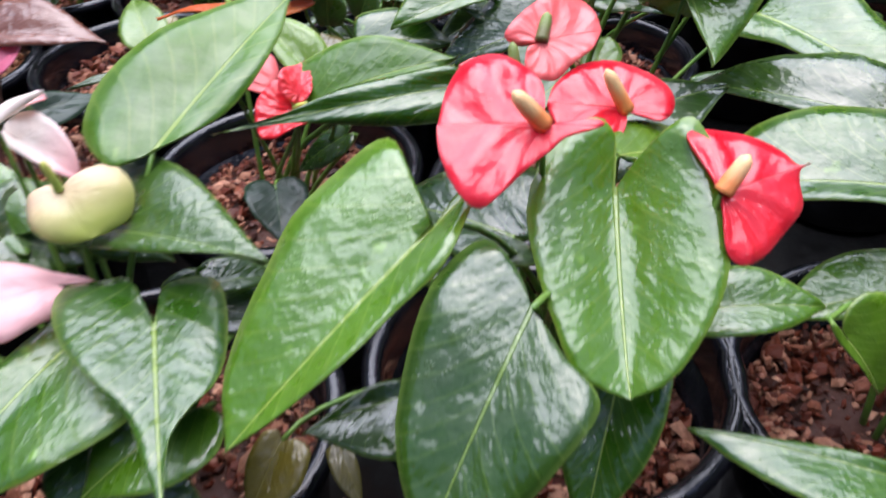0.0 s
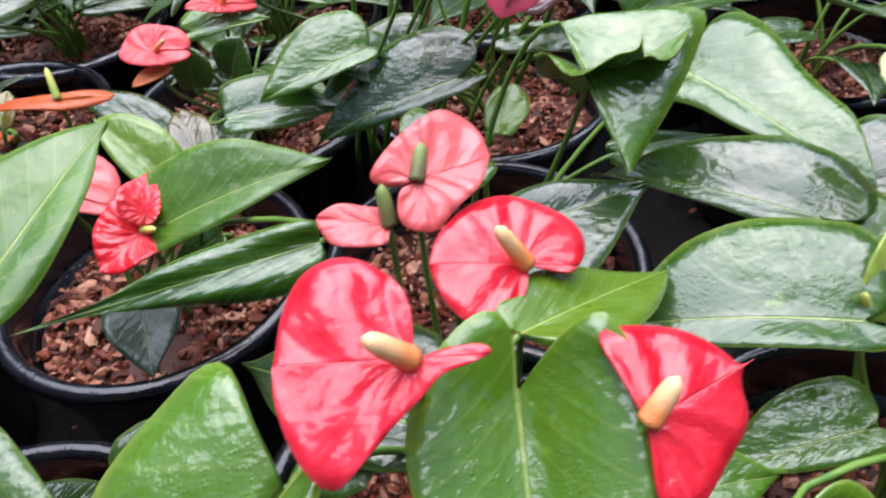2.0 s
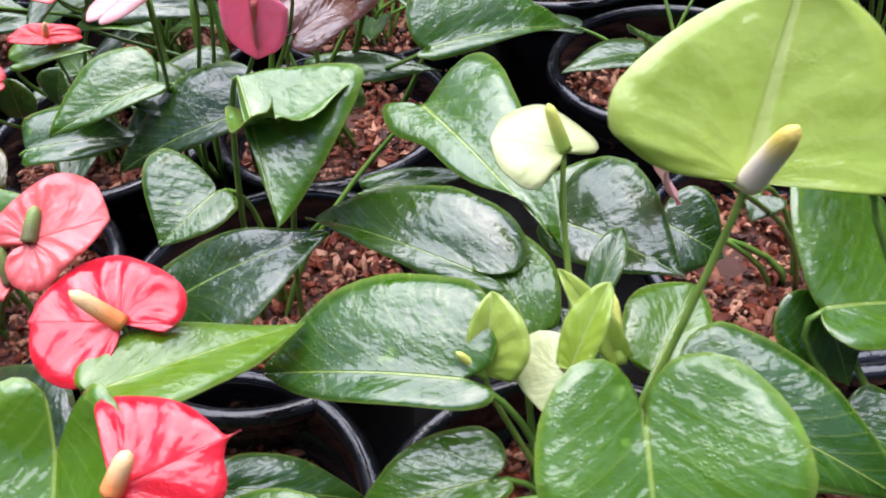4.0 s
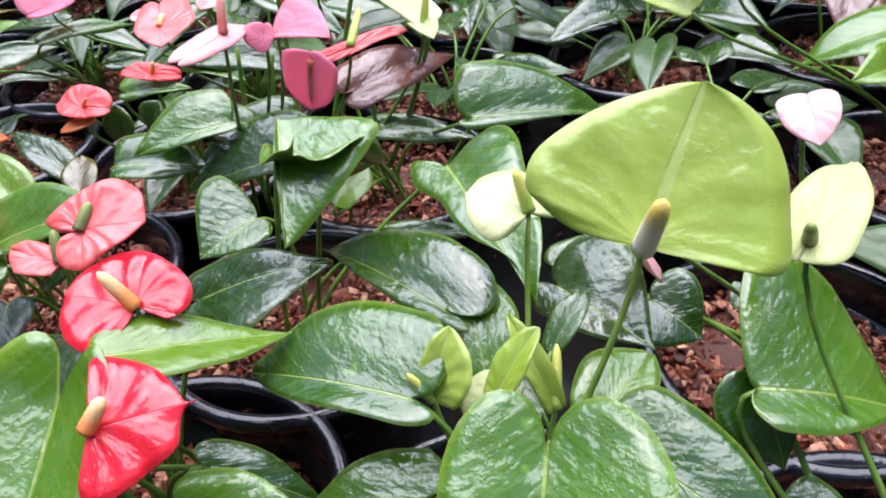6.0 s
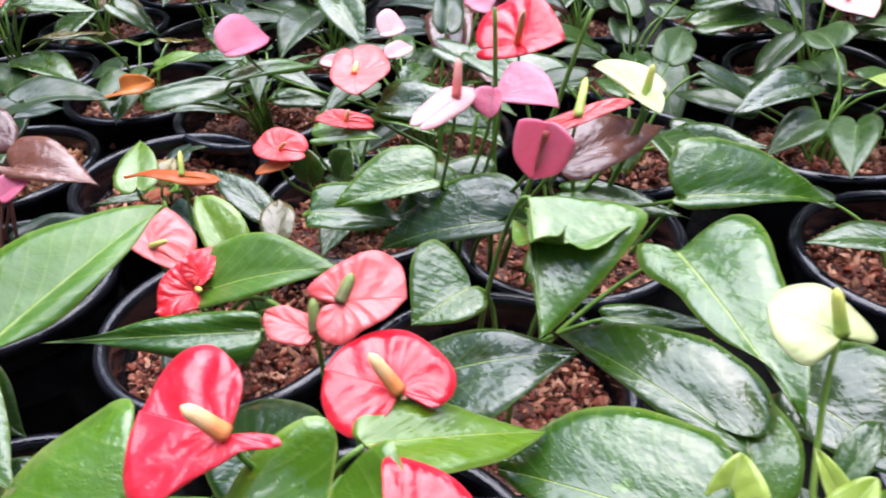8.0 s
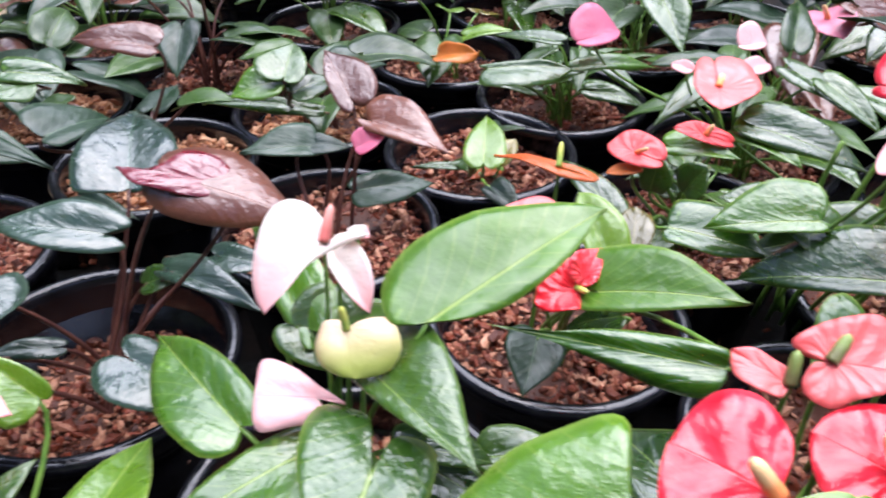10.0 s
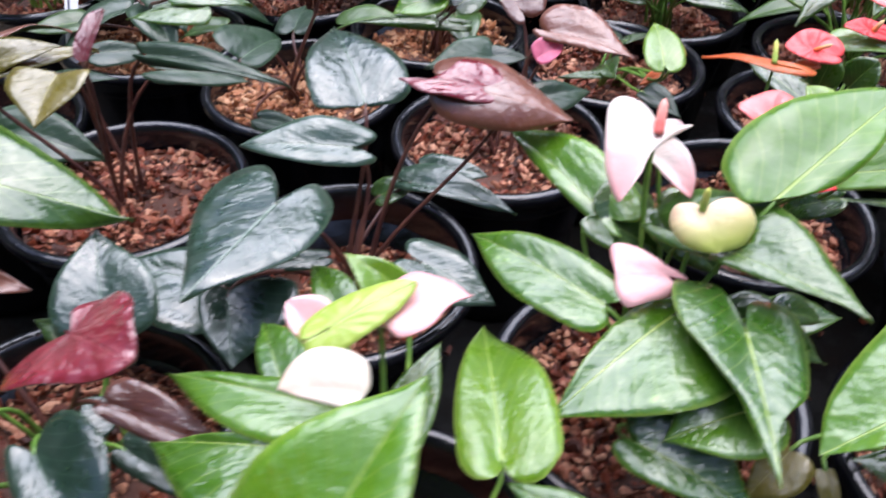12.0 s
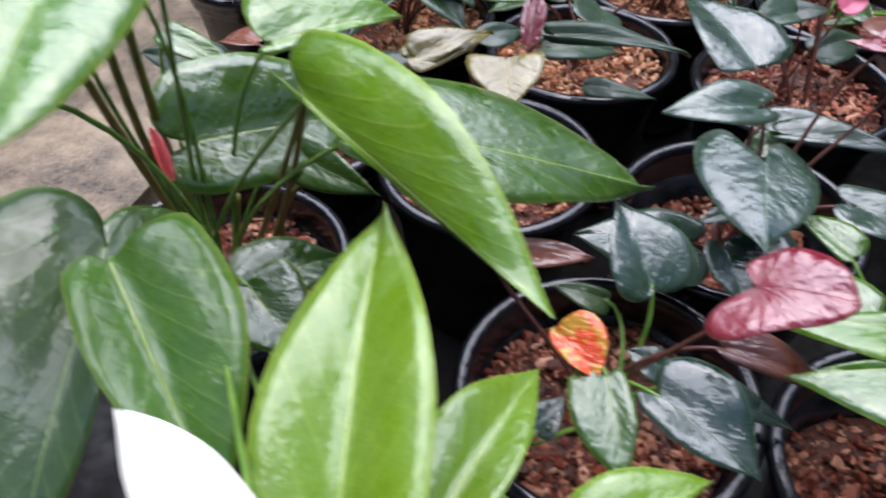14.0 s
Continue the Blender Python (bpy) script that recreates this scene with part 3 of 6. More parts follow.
def blade(base, tip, face, width, outline=HEART, lobe=0.22, fold=0.12, arch=0.06, wave=0.02, curl=0.0, twist=0.0, lift=0.0, left=1.0, right=1.0, seed=0, rows=26, cols=6, thick=0.0009, other=None, fan=0.22, tilt_left=0.0, tilt_right=0.0, belly=0.022, droop=0.016):
    """A leaf-like sheet with an upper and a lower skin. fold lifts the edges, arch bows the midrib, curl bends the tip down or up,
    left and right scale the halves, lobe is the length of the lobes behind the stalk. other: the outline of the right half where it
    differs; fan: the share of the outline that spreads straight from the stalk; tilt: degrees by which a half is raised; belly and droop
    puff each half up and bend its margin down."""
    rng = np.random.RandomState(seed + 11)
    base, tip = np.asarray(base, float), np.asarray(tip, float)
    length = np.linalg.norm(tip - base)
    yy = (tip - base) / length
    zz = np.asarray(face, float)
    zz = unit(zz - yy * (zz @ yy))
    xx = np.cross(yy, zz)
    half = width / 2
    edges = {}
    for side, form in ((-1, outline), (1, other or outline)):
        edges[side] = spline(form, rows)
        edges[side][0], edges[side][-1] = (0, 0), (0, 1)
    ph = rng.rand(4) * 6.28
    verts, uvs, faces, slots, rim = [], [], [], [], []
    grid = {}
    for side, gain, tilt in ((-1, left, radians(tilt_left)), (1, right, radians(tilt_right))):
        for i in range(rows):
            ex, ey = edges[side][i]
            ex = ex if other else max(ex, 0.0)
            ey = ey * lobe if ey < 0 else ey
            s = i / (rows - 1)
            my = max(0.0, (s - fan) / (1 - fan)) ** 1.15
            for k in range(cols):
                f = k / (cols - 1)
                if k == 0 and side == 1:
                    grid[side, i, 0] = grid[-1, i, 0]
                    continue
                x = ex * f * gain
                y = my + (ey - my) * f
                z = fold * half * (abs(x) ** 1.1)
                z += arch * length * (4 * y * (1 - y) if y > 0 else 1.5 * y)
                z += lift * length * max(0.0, -y)
                z += curl * length * max(0.0, y - 0.55) ** 2 * 2
                z += wave * length * (f ** 2) * (math.sin(2 * math.pi * (1.6 * s) + ph[0] + side) + 0.5 * math.sin(2 * math.pi * 3.3 * s + ph[1] * side))
                z += 0.020 * length * noise.noise(Vector((x * 2.2 * side + ph[2], y * 3.0, ph[3]))) * math.sin(1.57 * f)
                z += belly * length * math.sin(3.14 * f ** 0.8) * (1 - 0.8 * max(y, 0.0)) * min(1.0, abs(x) * 2)
                z -= droop * length * f ** 3 * min(1.0, abs(x) * 1.5)
                z += half * x * math.sin(tilt)
                z += twist * half * x * side * max(y, 0.0)
                grid[side, i, k] = len(verts)
                verts.append(base + xx * (side * x * half * math.cos(tilt)) + yy * (y * length) + zz * z)
                uvs.append((0.5 + side * x * 0.5, y))
                rim.append(f)
    count = len(verts)
    for p, q in list(zip(verts, uvs)):
        verts.append(p - zz * thick)
        uvs.append(q)
    for side in (-1, 1):
        for i in range(rows - 1):
            for k in range(cols - 1):
                q = [grid[side, i, k], grid[side, i + 1, k], grid[side, i + 1, k + 1], grid[side, i, k + 1]]
                if side == 1:
                    q.reverse()
                q = q[::-1]
                faces.append(tuple(q))
                slots.append(0)
                faces.append(tuple(j + count for j in q[::-1]))
                slots.append(1)
            a, b = grid[side, i, cols - 1], grid[side, i + 1, cols - 1]
            faces.append((a, b, b + count, a + count) if side == 1 else (b, a, a + count, b + count))
            slots.append(0)
    return verts, faces, slots, uvs, (xx, yy, zz), rim + rim


serial = [0]


def leaf(plant, base, tip, face, width, skin=None, under=None, stalk=None, foot=None, label="", thin=1.0, **shape):
    """A leaf with its petiole rising from the plant's crown, or from foot."""
    serial[0] += 1
    fold = shape.pop("fold", 0.12)
    v, f, s, uv, axes, rim = blade(base, tip, face, width, seed=serial[0], fold=fold + (0.13 if fold > 0 else -0.05 if fold < 0 else 0), **shape)
    ob = link_mesh("leaf", v, f, [skin or GREEN, under or UNDER], s, uv, plant, label, rim=rim)
    petiole(plant, base, axes, stalk or STALK, foot, 0.0021 * thin)
    return ob


def petiole(plant, base, axes, skin, foot=None, radius=0.0022, name="petiole", back=0.04):
    rng = random.Random(serial[0])
    o = plant.location
    if foot is None:
        foot = (o.x + rng.uniform(-0.022, 0.022), o.y + rng.uniform(-0.022, 0.022), o.z + plant["crown"] - 0.015)
    foot, base = np.array(foot, float), np.asarray(base, float)
    rise = max(0.03, 0.42 * np.linalg.norm(base - foot))
    pull = base - axes[2] * 0.35 * rise - axes[1] * min(back, rise)
    if name == "flower_stalk":
        pull = base - axes[2] * 0.12 * rise - np.array((0, 0, 0.45 * rise))
    pts = bezier(foot, foot + (base - foot) * np.array((0.12, 0.12, 0)) + np.array((0, 0, rise)), pull, base - axes[2] * 0.0005, 12)
    v, f, uv = tube(pts, np.linspace(radius * 1.35, radius * 0.8, 12))
    link_mesh(name, v, f, [skin], None, uv, plant)


def stem(plant, a, b, c, radius, skin):
    """A stout petiole through three places."""
    t = np.linspace(0, 1, 12)[:, None]
    a, b, c = (np.asarray(k, float) for k in (a, b, c))
    m = 2 * b - (a + c) / 2
    v, f, uv = tube((1 - t) ** 2 * a + 2 * (1 - t) * t * m + t ** 2 * c, np.linspace(radius * 1.25, radius * 0.85, 12), 8)
    link_mesh("petiole", v, f, [skin], None, uv, plant)


def spadix(parent, foot, end, skin, radius=0.0042, bend=0.0):
    foot, end = np.asarray(foot, float), np.asarray(end, float)
    n = 10
    t = np.linspace(0, 1, n)
    side = unit(np.cross(end - foot, (0.2, 0.3, 1)))
    pts = foot + t[:, None] * (end - foot) + side * (bend * np.sin(math.pi * t))[:, None]
    radii = radius * (1.0 - 0.22 * t) * np.sqrt(np.clip(1 - ((t - 0.06) / 0.945) ** 8, 0.04, 1))
    v, f, uv = tube(pts, radii, 10)
    link_mesh("spadix", v, f, [skin], None, uv, parent)


def bloom(plant, base, tip, face, width, spike, skin=None, under=None, spike_skin=None, stalk=None, foot=None, label="", spike_radius=0.0042, name="spathe", spike_foot=None, **shape):
    """A flower: the heart-shaped spathe with its spadix, on a stalk. spike: the end of the spadix, or None."""
    serial[0] += 1
    shape.setdefault("lobe", 0.3)
    shape.setdefault("outline", SPATHE)
    shape.setdefault("thick", 0.0012)
    shape.setdefault("belly", 0.02)
    shape.setdefault("droop", 0.0)
    v, f, s, uv, axes, rim = blade(base, tip, face, width, seed=serial[0], **shape)
    ob = link_mesh(name, v, f, [skin or RED, under or skin or RED], s, uv, plant, label, rim=rim)
    if spike is not None:
        spadix(ob, spike_foot if spike_foot is not None else np.asarray(base) + axes[2] * 0.001, spike, spike_skin or SPADIX_PEACH, spike_radius)
    petiole(plant, base, axes, stalk or STALK, foot, 0.0019, "flower_stalk", 0.01)
    return ob


RIM_R, RIM_Z = 0.1315, 0.24


def lathe(profile, cx, cy, cz, sides=44):
    verts, faces = [], []
    m = len(profile)
    for k in range(sides):
        a = 2 * math.pi * k / sides
        for r, z in profile:
            verts.append((cx + r * math.cos(a), cy + r * math.sin(a), cz + z))
    for k in range(sides):
        j = (k + 1) % sides
        for i in range(m - 1):
            faces.append((k * m + i, j * m + i, j * m + i + 1, k * m + i + 1))
    return verts, faces


POT_MESH, CHIP_MESH = {}, {}


def pot_mesh():
    if "pot" not in POT_MESH:
        R, Z = RIM_R, RIM_Z
        profile = [(0.0, 0.006), (0.088, 0.006), (0.094, 0.0), (0.098, 0.002), (0.101, 0.03), (R - 0.012, Z - 0.042), (R - 0.004, Z - 0.040), (R - 0.0025, Z - 0.034),
                   (R - 0.003, Z - 0.017), (R + 0.001, Z - 0.0165), (R + 0.0055, Z - 0.0135), (R + 0.0075, Z - 0.009), (R + 0.0075, Z - 0.004), (R + 0.0045, Z + 0.0005), (R, Z + 0.002), (R - 0.005, Z + 0.001), (R - 0.008, Z - 0.004), (R - 0.0095, Z - 0.013),
                   (R - 0.011, Z - 0.05), (0.1, 0.05), (0.09, 0.016), (0.0, 0.016)]
        v, f = lathe(profile, 0, 0, 0)
        me = bpy.data.meshes.new("pot")
        me.from_pydata(v, [], f)
        me.materials.append(PLASTIC)
        me.polygons.foreach_set("use_smooth", [True] * len(f))
        POT_MESH["pot"] = me
    return POT_MESH["pot"]


G = (1 + 5 ** 0.5) / 2
LUMP = np.array([(0, 1, G), (0, -1, G), (0, 1, -G), (0, -1, -G), (1, G, 0), (-1, G, 0), (1, -G, 0), (-1, -G, 0), (G, 0, 1), (-G, 0, 1), (G, 0, -1), (-G, 0, -1)]) / 1.9
LUMP_FACES = [(i, j, k) for i in range(12) for j in range(12) for k in range(12) if j > i and k > i and k != j
              and max(np.linalg.norm(LUMP[i] - LUMP[j]), np.linalg.norm(LUMP[j] - LUMP[k]), np.linalg.norm(LUMP[i] - LUMP[k])) < 1.1
              and np.cross(LUMP[j] - LUMP[i], LUMP[k] - LUMP[i]) @ LUMP[i] > 0]


def lump(verts, faces, place, size, rng):
    """One broken, rounded husk chip."""
    pts = LUMP * size * np.array((rng.uniform(0.9, 2.1), rng.uniform(0.6, 1.1), rng.uniform(0.4, 0.9))) * rng.uniform(0.55, 1.3, (12, 1))
    rot = np.array(Euler((rng.uniform(-0.9, 0.9), rng.uniform(-0.9, 0.9), rng.rand() * 6.28)).to_matrix())
    o = len(verts)
    verts += (pts @ rot.T + place).tolist()
    faces += [tuple(o + j for j in q) for q in LUMP_FACES]


def chip_mesh(skin, seed, level):
    """Husk chips heaped over a disc of potting mix."""
    key = skin.name, seed, level
    if key not in CHIP_MESH:
        rng = np.random.RandomState(seed + 40)
        rad = RIM_R - 0.012 - (RIM_Z - level) * 0.11
        verts, faces = [], []
        for i in range(2300):
            r, a = rad * math.sqrt(rng.rand()) * 0.997, rng.rand() * 6.283
            heap = 0.010 * math.sin(5 * r / rad + seed) * math.cos(a * 2 + seed)
            big = 0.0030 + 0.0050 * rng.rand() ** 2.2 if i % 2 else rng.uniform(0.0013, 0.0030)
            place = np.array((r * math.cos(a), r * math.sin(a), level + heap + (rng.uniform(-0.010, 0.005) if i % 2 else rng.uniform(-0.010, 0.006))))
            lump(verts, faces, place, big, rng)
        me = bpy.data.meshes.new("husk_mulch")
        me.from_pydata(verts, [], faces)
        me.materials.append(skin)
        CHIP_MESH[key] = me
    return CHIP_MESH[key]


def soil_mesh(level):
    key = "soil", level
    if key not in CHIP_MESH:
        rad = RIM_R - 0.0105 - (RIM_Z - level) * 0.11
        v, f = lathe([(0.0, level - 0.006), (rad * 0.5, level - 0.003), (rad, level - 0.008)], 0, 0, 0, 32)
        me = bpy.data.meshes.new("potting_mix")
        me.from_pydata(v, [], f)
        me.materials.append(SOIL)
        CHIP_MESH[key] = me
    return CHIP_MESH[key]


def potted(x, y, label, level=0.205, skin=None, seed=0, empty=False, lift=0.0, lean=(0, 0), plain="potted_anthurium"):
    """A black nursery pot with its filling, ready to take leaves and flowers."""
    plant = new(plain)
    plant.empty_display_size = 0.05
    plant.location = (x, y, lift)
    plant["crown"] = level
    tagged(plant, label, "potted plant", "potted anthuriums on the ground mat")
    pot = new("pot", pot_mesh())
    pot.parent = plant
    soil = new("potting_mix", soil_mesh(level))
    soil.parent = plant
    chips = tagged(new("husk_mulch", chip_mesh(skin or CHIPS_RED, seed % 4, level)), kind="stuff")
    chips.parent = plant
    chips.rotation_euler = (0, 0, seed * 1.3)
    return plant


def tuft(plant, count, size, seed, skins, reach=0.12, top=0.16, stalk=None, under=None, narrow=0.72):
    """Leaves that spread round the crown."""
    rng = random.Random(seed)
    x, y, _ = plant.location
    crown = plant["crown"]
    for i in range(count):
        a = 2 * math.pi * (i + rng.uniform(-0.3, 0.3)) / count
        r = reach * rng.uniform(0.35, 1.0)
        base = np.array((x + r * math.cos(a), y + r * math.sin(a), crown + top * rng.uniform(0.35, 1.0)))
        L = size * rng.uniform(0.7, 1.15)
        out = np.array((math.cos(a + rng.uniform(-0.5, 0.5)), math.sin(a + rng.uniform(-0.5, 0.5)), rng.uniform(-0.55, 0.25)))
        tip = base + unit(out) * L
        face = (rng.uniform(-0.35, 0.35) + 0.25 * math.cos(a), rng.uniform(-0.45, 0.15) + 0.25 * math.sin(a), 1)
        leaf(plant, base, tip, face, L * narrow * rng.uniform(0.85, 1.1), rng.choice(skins), under, stalk, fold=rng.uniform(0.0, 0.3), arch=rng.uniform(0.02, 0.1), wave=rng.uniform(0.0, 0.03), rows=20, cols=5, lobe=rng.uniform(0.1, 0.25))


# ---- ground ----
def ground():
    n = 60
    verts, faces = [], []
    xs = np.concatenate([np.linspace(-60, -3.2, 8), np.linspace(-3, 3, n), np.linspace(3.2, 60, 8)])
    for j in range(len(xs)):
        for i in range(len(xs)):
            x, y = xs[i], xs[j] + 0.5
            verts.append((x, y, 0.006 * noise.noise(Vector((x * 2, y * 2, 0))) - 0.007))
    m = len(xs)
    for j in range(m - 1):
        for i in range(m - 1):
            faces.append((j * m + i, j * m + i + 1, (j + 1) * m + i + 1, (j + 1) * m + i))
    ob = link_mesh("ground", verts, faces, [ground_skin()])
    tagged(ob, "wet black weed mat with scattered soil", "ground", kind="structure")



def slab():
    """The concrete walk beside the pots, a low kerb over the mat."""
    bm = bmesh.new()
    bmesh.ops.create_grid(bm, x_segments=24, y_segments=40, size=1.0)
    for v in bm.verts:
        v.co = (-2.15 + v.co.x * 0.78, 0.6 + v.co.y * 3.2, 0.03 + 0.004 * noise.noise(Vector((v.co.x * 4, v.co.y * 9, 1))))
    r = bmesh.ops.extrude_face_region(bm, geom=bm.faces[:])
    for v in (k for k in r["geom"] if isinstance(k, bmesh.types.BMVert)):
        v.co.z -= 0.05
    bmesh.ops.recalc_face_normals(bm, faces=bm.faces)
    me = bpy.data.meshes.new("pavement")
    bm.to_mesh(me)
    me.materials.append(concrete_skin())
    tagged(new("pavement", me), "wet stained concrete walkway beside the pots", "walkway", kind="structure")


def spilled():
    """Husk chips lying loose on the mat between the pots."""
    rng = np.random.RandomState(5)
    verts, faces = [], []
    for i in range(420):
        x, y = rng.uniform(-1.3, 1.2), rng.uniform(-0.1, 1.7)
        lump(verts, faces, np.array((x, y, 0.003)), rng.uniform(0.002, 0.009), rng)
    tagged(link_mesh("spilled_husk", verts, faces, [CHIPS_RED], smooth=False), "loose wet husk chips spilled on the mat", "mulch", kind="stuff")


def plant_label(x, y, z, lean, turn):
    """A white plastic stake with an illegible line of print."""
    stake = new("plant_label")
    stake.location = (x, y, z)
    tagged(stake, "white plastic plant label stuck in a pot", "plant label")
    m = Matrix.Translation((x, y, z)) @ Euler((lean, 0.1, turn)).to_matrix().to_4x4()
    for name, w, low, high, t, skin in (("tag", 0.009, -0.07, 0.05, 0.0008, TAG), ("print", 0.005, 0.0, 0.035, 0.0014, INK)):
        outline = [(-w, low + w), (0, low), (w, low + w), (w, high - 0.004), (w - 0.004, high), (-w + 0.004, high), (-w, high - 0.004)] if name == "tag" else [(-w, low), (-w + 0.003, low), (-w + 0.003, high), (-w, high)]
        k = len(outline)
        verts = [m @ Vector((p, q * t, r)) for q in (-1, 1) for p, r in outline]
        faces = [tuple(range(k)), tuple(range(2 * k - 1, k - 1, -1))] + [(i, i + k, (i + 1) % k + k, (i + 1) % k) for i in range(k)]
        link_mesh(name, verts, faces, [skin], parent=stake, smooth=False)


def saucer(x, y, z):
    """A terracotta saucer lying by the walk."""
    v, f = lathe([(0.0, 0.0), (0.085, 0.0), (0.112, 0.030), (0.118, 0.032), (0.121, 0.028), (0.122, 0.022), (0.098, -0.012), (0.0, -0.014)], x, y, z, 40)
    tagged(link_mesh("plant_saucer", v, f, [stalky("terracotta", (0.30, 0.11, 0.045), (0.42, 0.19, 0.09), 0.5)]), "empty terracotta saucer lying on the walkway", "saucer")


TAG = stalky("white_tag_plastic", (0.78, 0.79, 0.80), (0.86, 0.86, 0.86))
INK = stalky("faded_ink", (0.10, 0.10, 0.14), (0.16, 0.16, 0.20))
ground()
spilled()
slab()  # path_slab
saucer(-1.559, 1.168, 0.049)


# ---- plants ----

# red anthurium
red = potted(0.090, 0.390, "anthurium with glossy red flowers and broad green leaves", seed=1, level=0.17)
leaf(red, (0.108, 0.339, 0.425), (0.103, 0.242, 0.376), (0.050, -0.451, 0.891), 0.107, GREEN, outline=LONG_LOBED, other=LONG_LOBED_SLIM, tilt_left=30, tilt_right=10, lobe=0.75, lift=0.5, fold=0.02, arch=-0.03, wave=0.008)
leaf(red, (0.015, 0.308, 0.429), (-0.086, 0.231, 0.359), (-0.249, -0.449, 0.858), 0.121, GREEN, outline=FOLDED_SLIM, other=FOLDED_BROAD, tilt_left=25, lobe=1.0, fold=0.02, arch=0.02, wave=0.008)
leaf(red, (0.058, 0.259, 0.420), (0.012, 0.188, 0.363), (-0.252, -0.504, 0.826), 0.090, DEEP, outline=GLOSSY_LEFT, other=GLOSSY_RIGHT, lobe=1.0, fold=0.03, arch=0.03)
leaf(red, (0.110, 0.284, 0.350), (0.085, 0.220, 0.290), (-0.316, -0.579, 0.752), 0.055, GREEN, left=1.00, right=1.00, lobe=0.2)
leaf(red, (0.160, 0.324, 0.350), (0.235, 0.328, 0.345), (0.076, -0.326, 0.942), 0.044, GREEN, left=1.09, right=0.91, lobe=0.1, outline=LANCE)
leaf(red, (-0.005, 0.285, 0.330), (-0.059, 0.262, 0.330), (0.115, -0.264, 0.958), 0.046, DEEP, left=1.58, right=0.42, lobe=0.15)
leaf(red, (0.115, 0.370, 0.425), (0.206, 0.427, 0.392), (0.346, -0.002, 0.938), 0.058, FRESH, outline=BOAT_UPPER, other=BOAT_LOWER, lobe=1.0, tilt_right=15, fold=0.02, arch=0.02, wave=0.01)
leaf(red, (0.122, 0.483, 0.370), (0.218, 0.494, 0.398), (-0.218, -0.389, 0.895), 0.078, DEEP, left=0.66, right=1.34, lobe=0.2)
leaf(red, (0.058, 0.371, 0.370), (-0.028, 0.435, 0.350), (-0.288, -0.091, 0.953), 0.076, DEEP, left=0.79, right=1.21, lobe=0.2)
leaf(red, (0.035, 0.362, 0.360), (-0.001, 0.363, 0.340), (-0.469, -0.212, 0.857), 0.041, DEEP, left=0.96, right=1.04, lobe=0.2)
leaf(red, (0.164, 0.360, 0.340), (0.226, 0.366, 0.300), (0.548, -0.238, 0.802), 0.043, GREEN, left=0.92, right=1.08, lobe=0.2)
leaf(red, (-0.084, 0.294, 0.280), (-0.104, 0.260, 0.250), (-0.075, -0.635, 0.768), 0.037, OLIVE, left=1.26, right=0.74, lobe=0.1, outline=LANCE)
leaf(red, (-0.053, 0.303, 0.260), (-0.038, 0.271, 0.240), (0.172, -0.472, 0.865), 0.017, OLIVE, left=0.82, right=1.18, lobe=0.05, outline=LANCE)
bloom(red, (0.068, 0.326, 0.472), (0.018, 0.332, 0.471), (-0.070, -0.466, 0.882), 0.085, (0.053, 0.321, 0.493), RED, outline=BEAKED, other=BEAKED_UPPER, fan=0.6, rows=40, foot=(0.090, 0.460, 0.170), lobe=1.0, fold=0.02, arch=0.03, wave=0.02, spike_radius=0.0048, label="glossy red heart-shaped spathe")
bloom(red, (0.125, 0.404, 0.433), (0.080, 0.407, 0.439), (0.100, -0.371, 0.923), 0.073, (0.111, 0.403, 0.460), RED, outline=KIDNEY, other=KIDNEY_UPPER, fan=0.6, rows=36, lobe=1.0, fold=0.02, arch=0.03, wave=0.03, spike_radius=0.0048)
bloom(red, (0.149, 0.305, 0.445), (0.197, 0.325, 0.447), (0.098, -0.330, 0.939), 0.073, (0.160, 0.311, 0.462), RED, outline=SPIKED, other=SPIKED_LOWER, tilt_right=-20, fan=0.4, rows=36, foot=(0.140, 0.440, 0.170), lobe=1.0, fold=0.02, arch=0.0, wave=0.015, spike_radius=0.0048)
bloom(red, (0.079, 0.443, 0.459), (0.117, 0.455, 0.459), (0.164, -0.520, 0.838), 0.058, (0.084, 0.456, 0.472), CORAL, outline=CRUMPLED, other=CRUMPLED_LOWER, fan=0.6, rows=36, spike_skin=SPADIX_GREEN, lobe=1.0, fold=0.05, wave=0.05, label="faded coral spathe with a dark green spadix")
bloom(red, (0.064, 0.435, 0.440), (0.029, 0.441, 0.445), (0.057, -0.433, 0.900), 0.025, (0.062, 0.443, 0.460), CORAL, left=1.28, right=0.72, spike_skin=SPADIX_GREEN, lobe=0.05, wave=0.06, fold=0.3, outline=OVAL)
bloom(red, (0.092, 0.426, 0.430), (0.107, 0.419, 0.430), (-0.123, -0.273, 0.954), 0.016, None, ORANGE, left=1.00, right=1.00, lobe=0.3)

# young red anthurium
small_red = potted(-0.147, 0.650, "young anthurium with small crumpled red flowers", seed=2, level=0.195)
leaf(small_red, (-0.083, 0.550, 0.366), (0.030, 0.559, 0.396), (-0.198, -0.444, 0.874), 0.062, SOFT, left=1.31, right=0.69, foot=(-0.124, 0.655, 0.300), lobe=0.22, fold=0.1)
leaf(small_red, (0.030, 0.430, 0.440), (-0.118, 0.408, 0.425), (0.042, -0.739, 0.673), 0.039, GREEN, outline=KEEL_LOWER, other=KEEL_UPPER, lobe=1.0, under=FRESH, fold=0.02, arch=0.03, wave=0.015)
leaf(small_red, (-0.139, 0.577, 0.265), (-0.127, 0.521, 0.245), (0.179, -0.297, 0.938), 0.056, DARK, left=1.00, right=1.00, lobe=0.2)
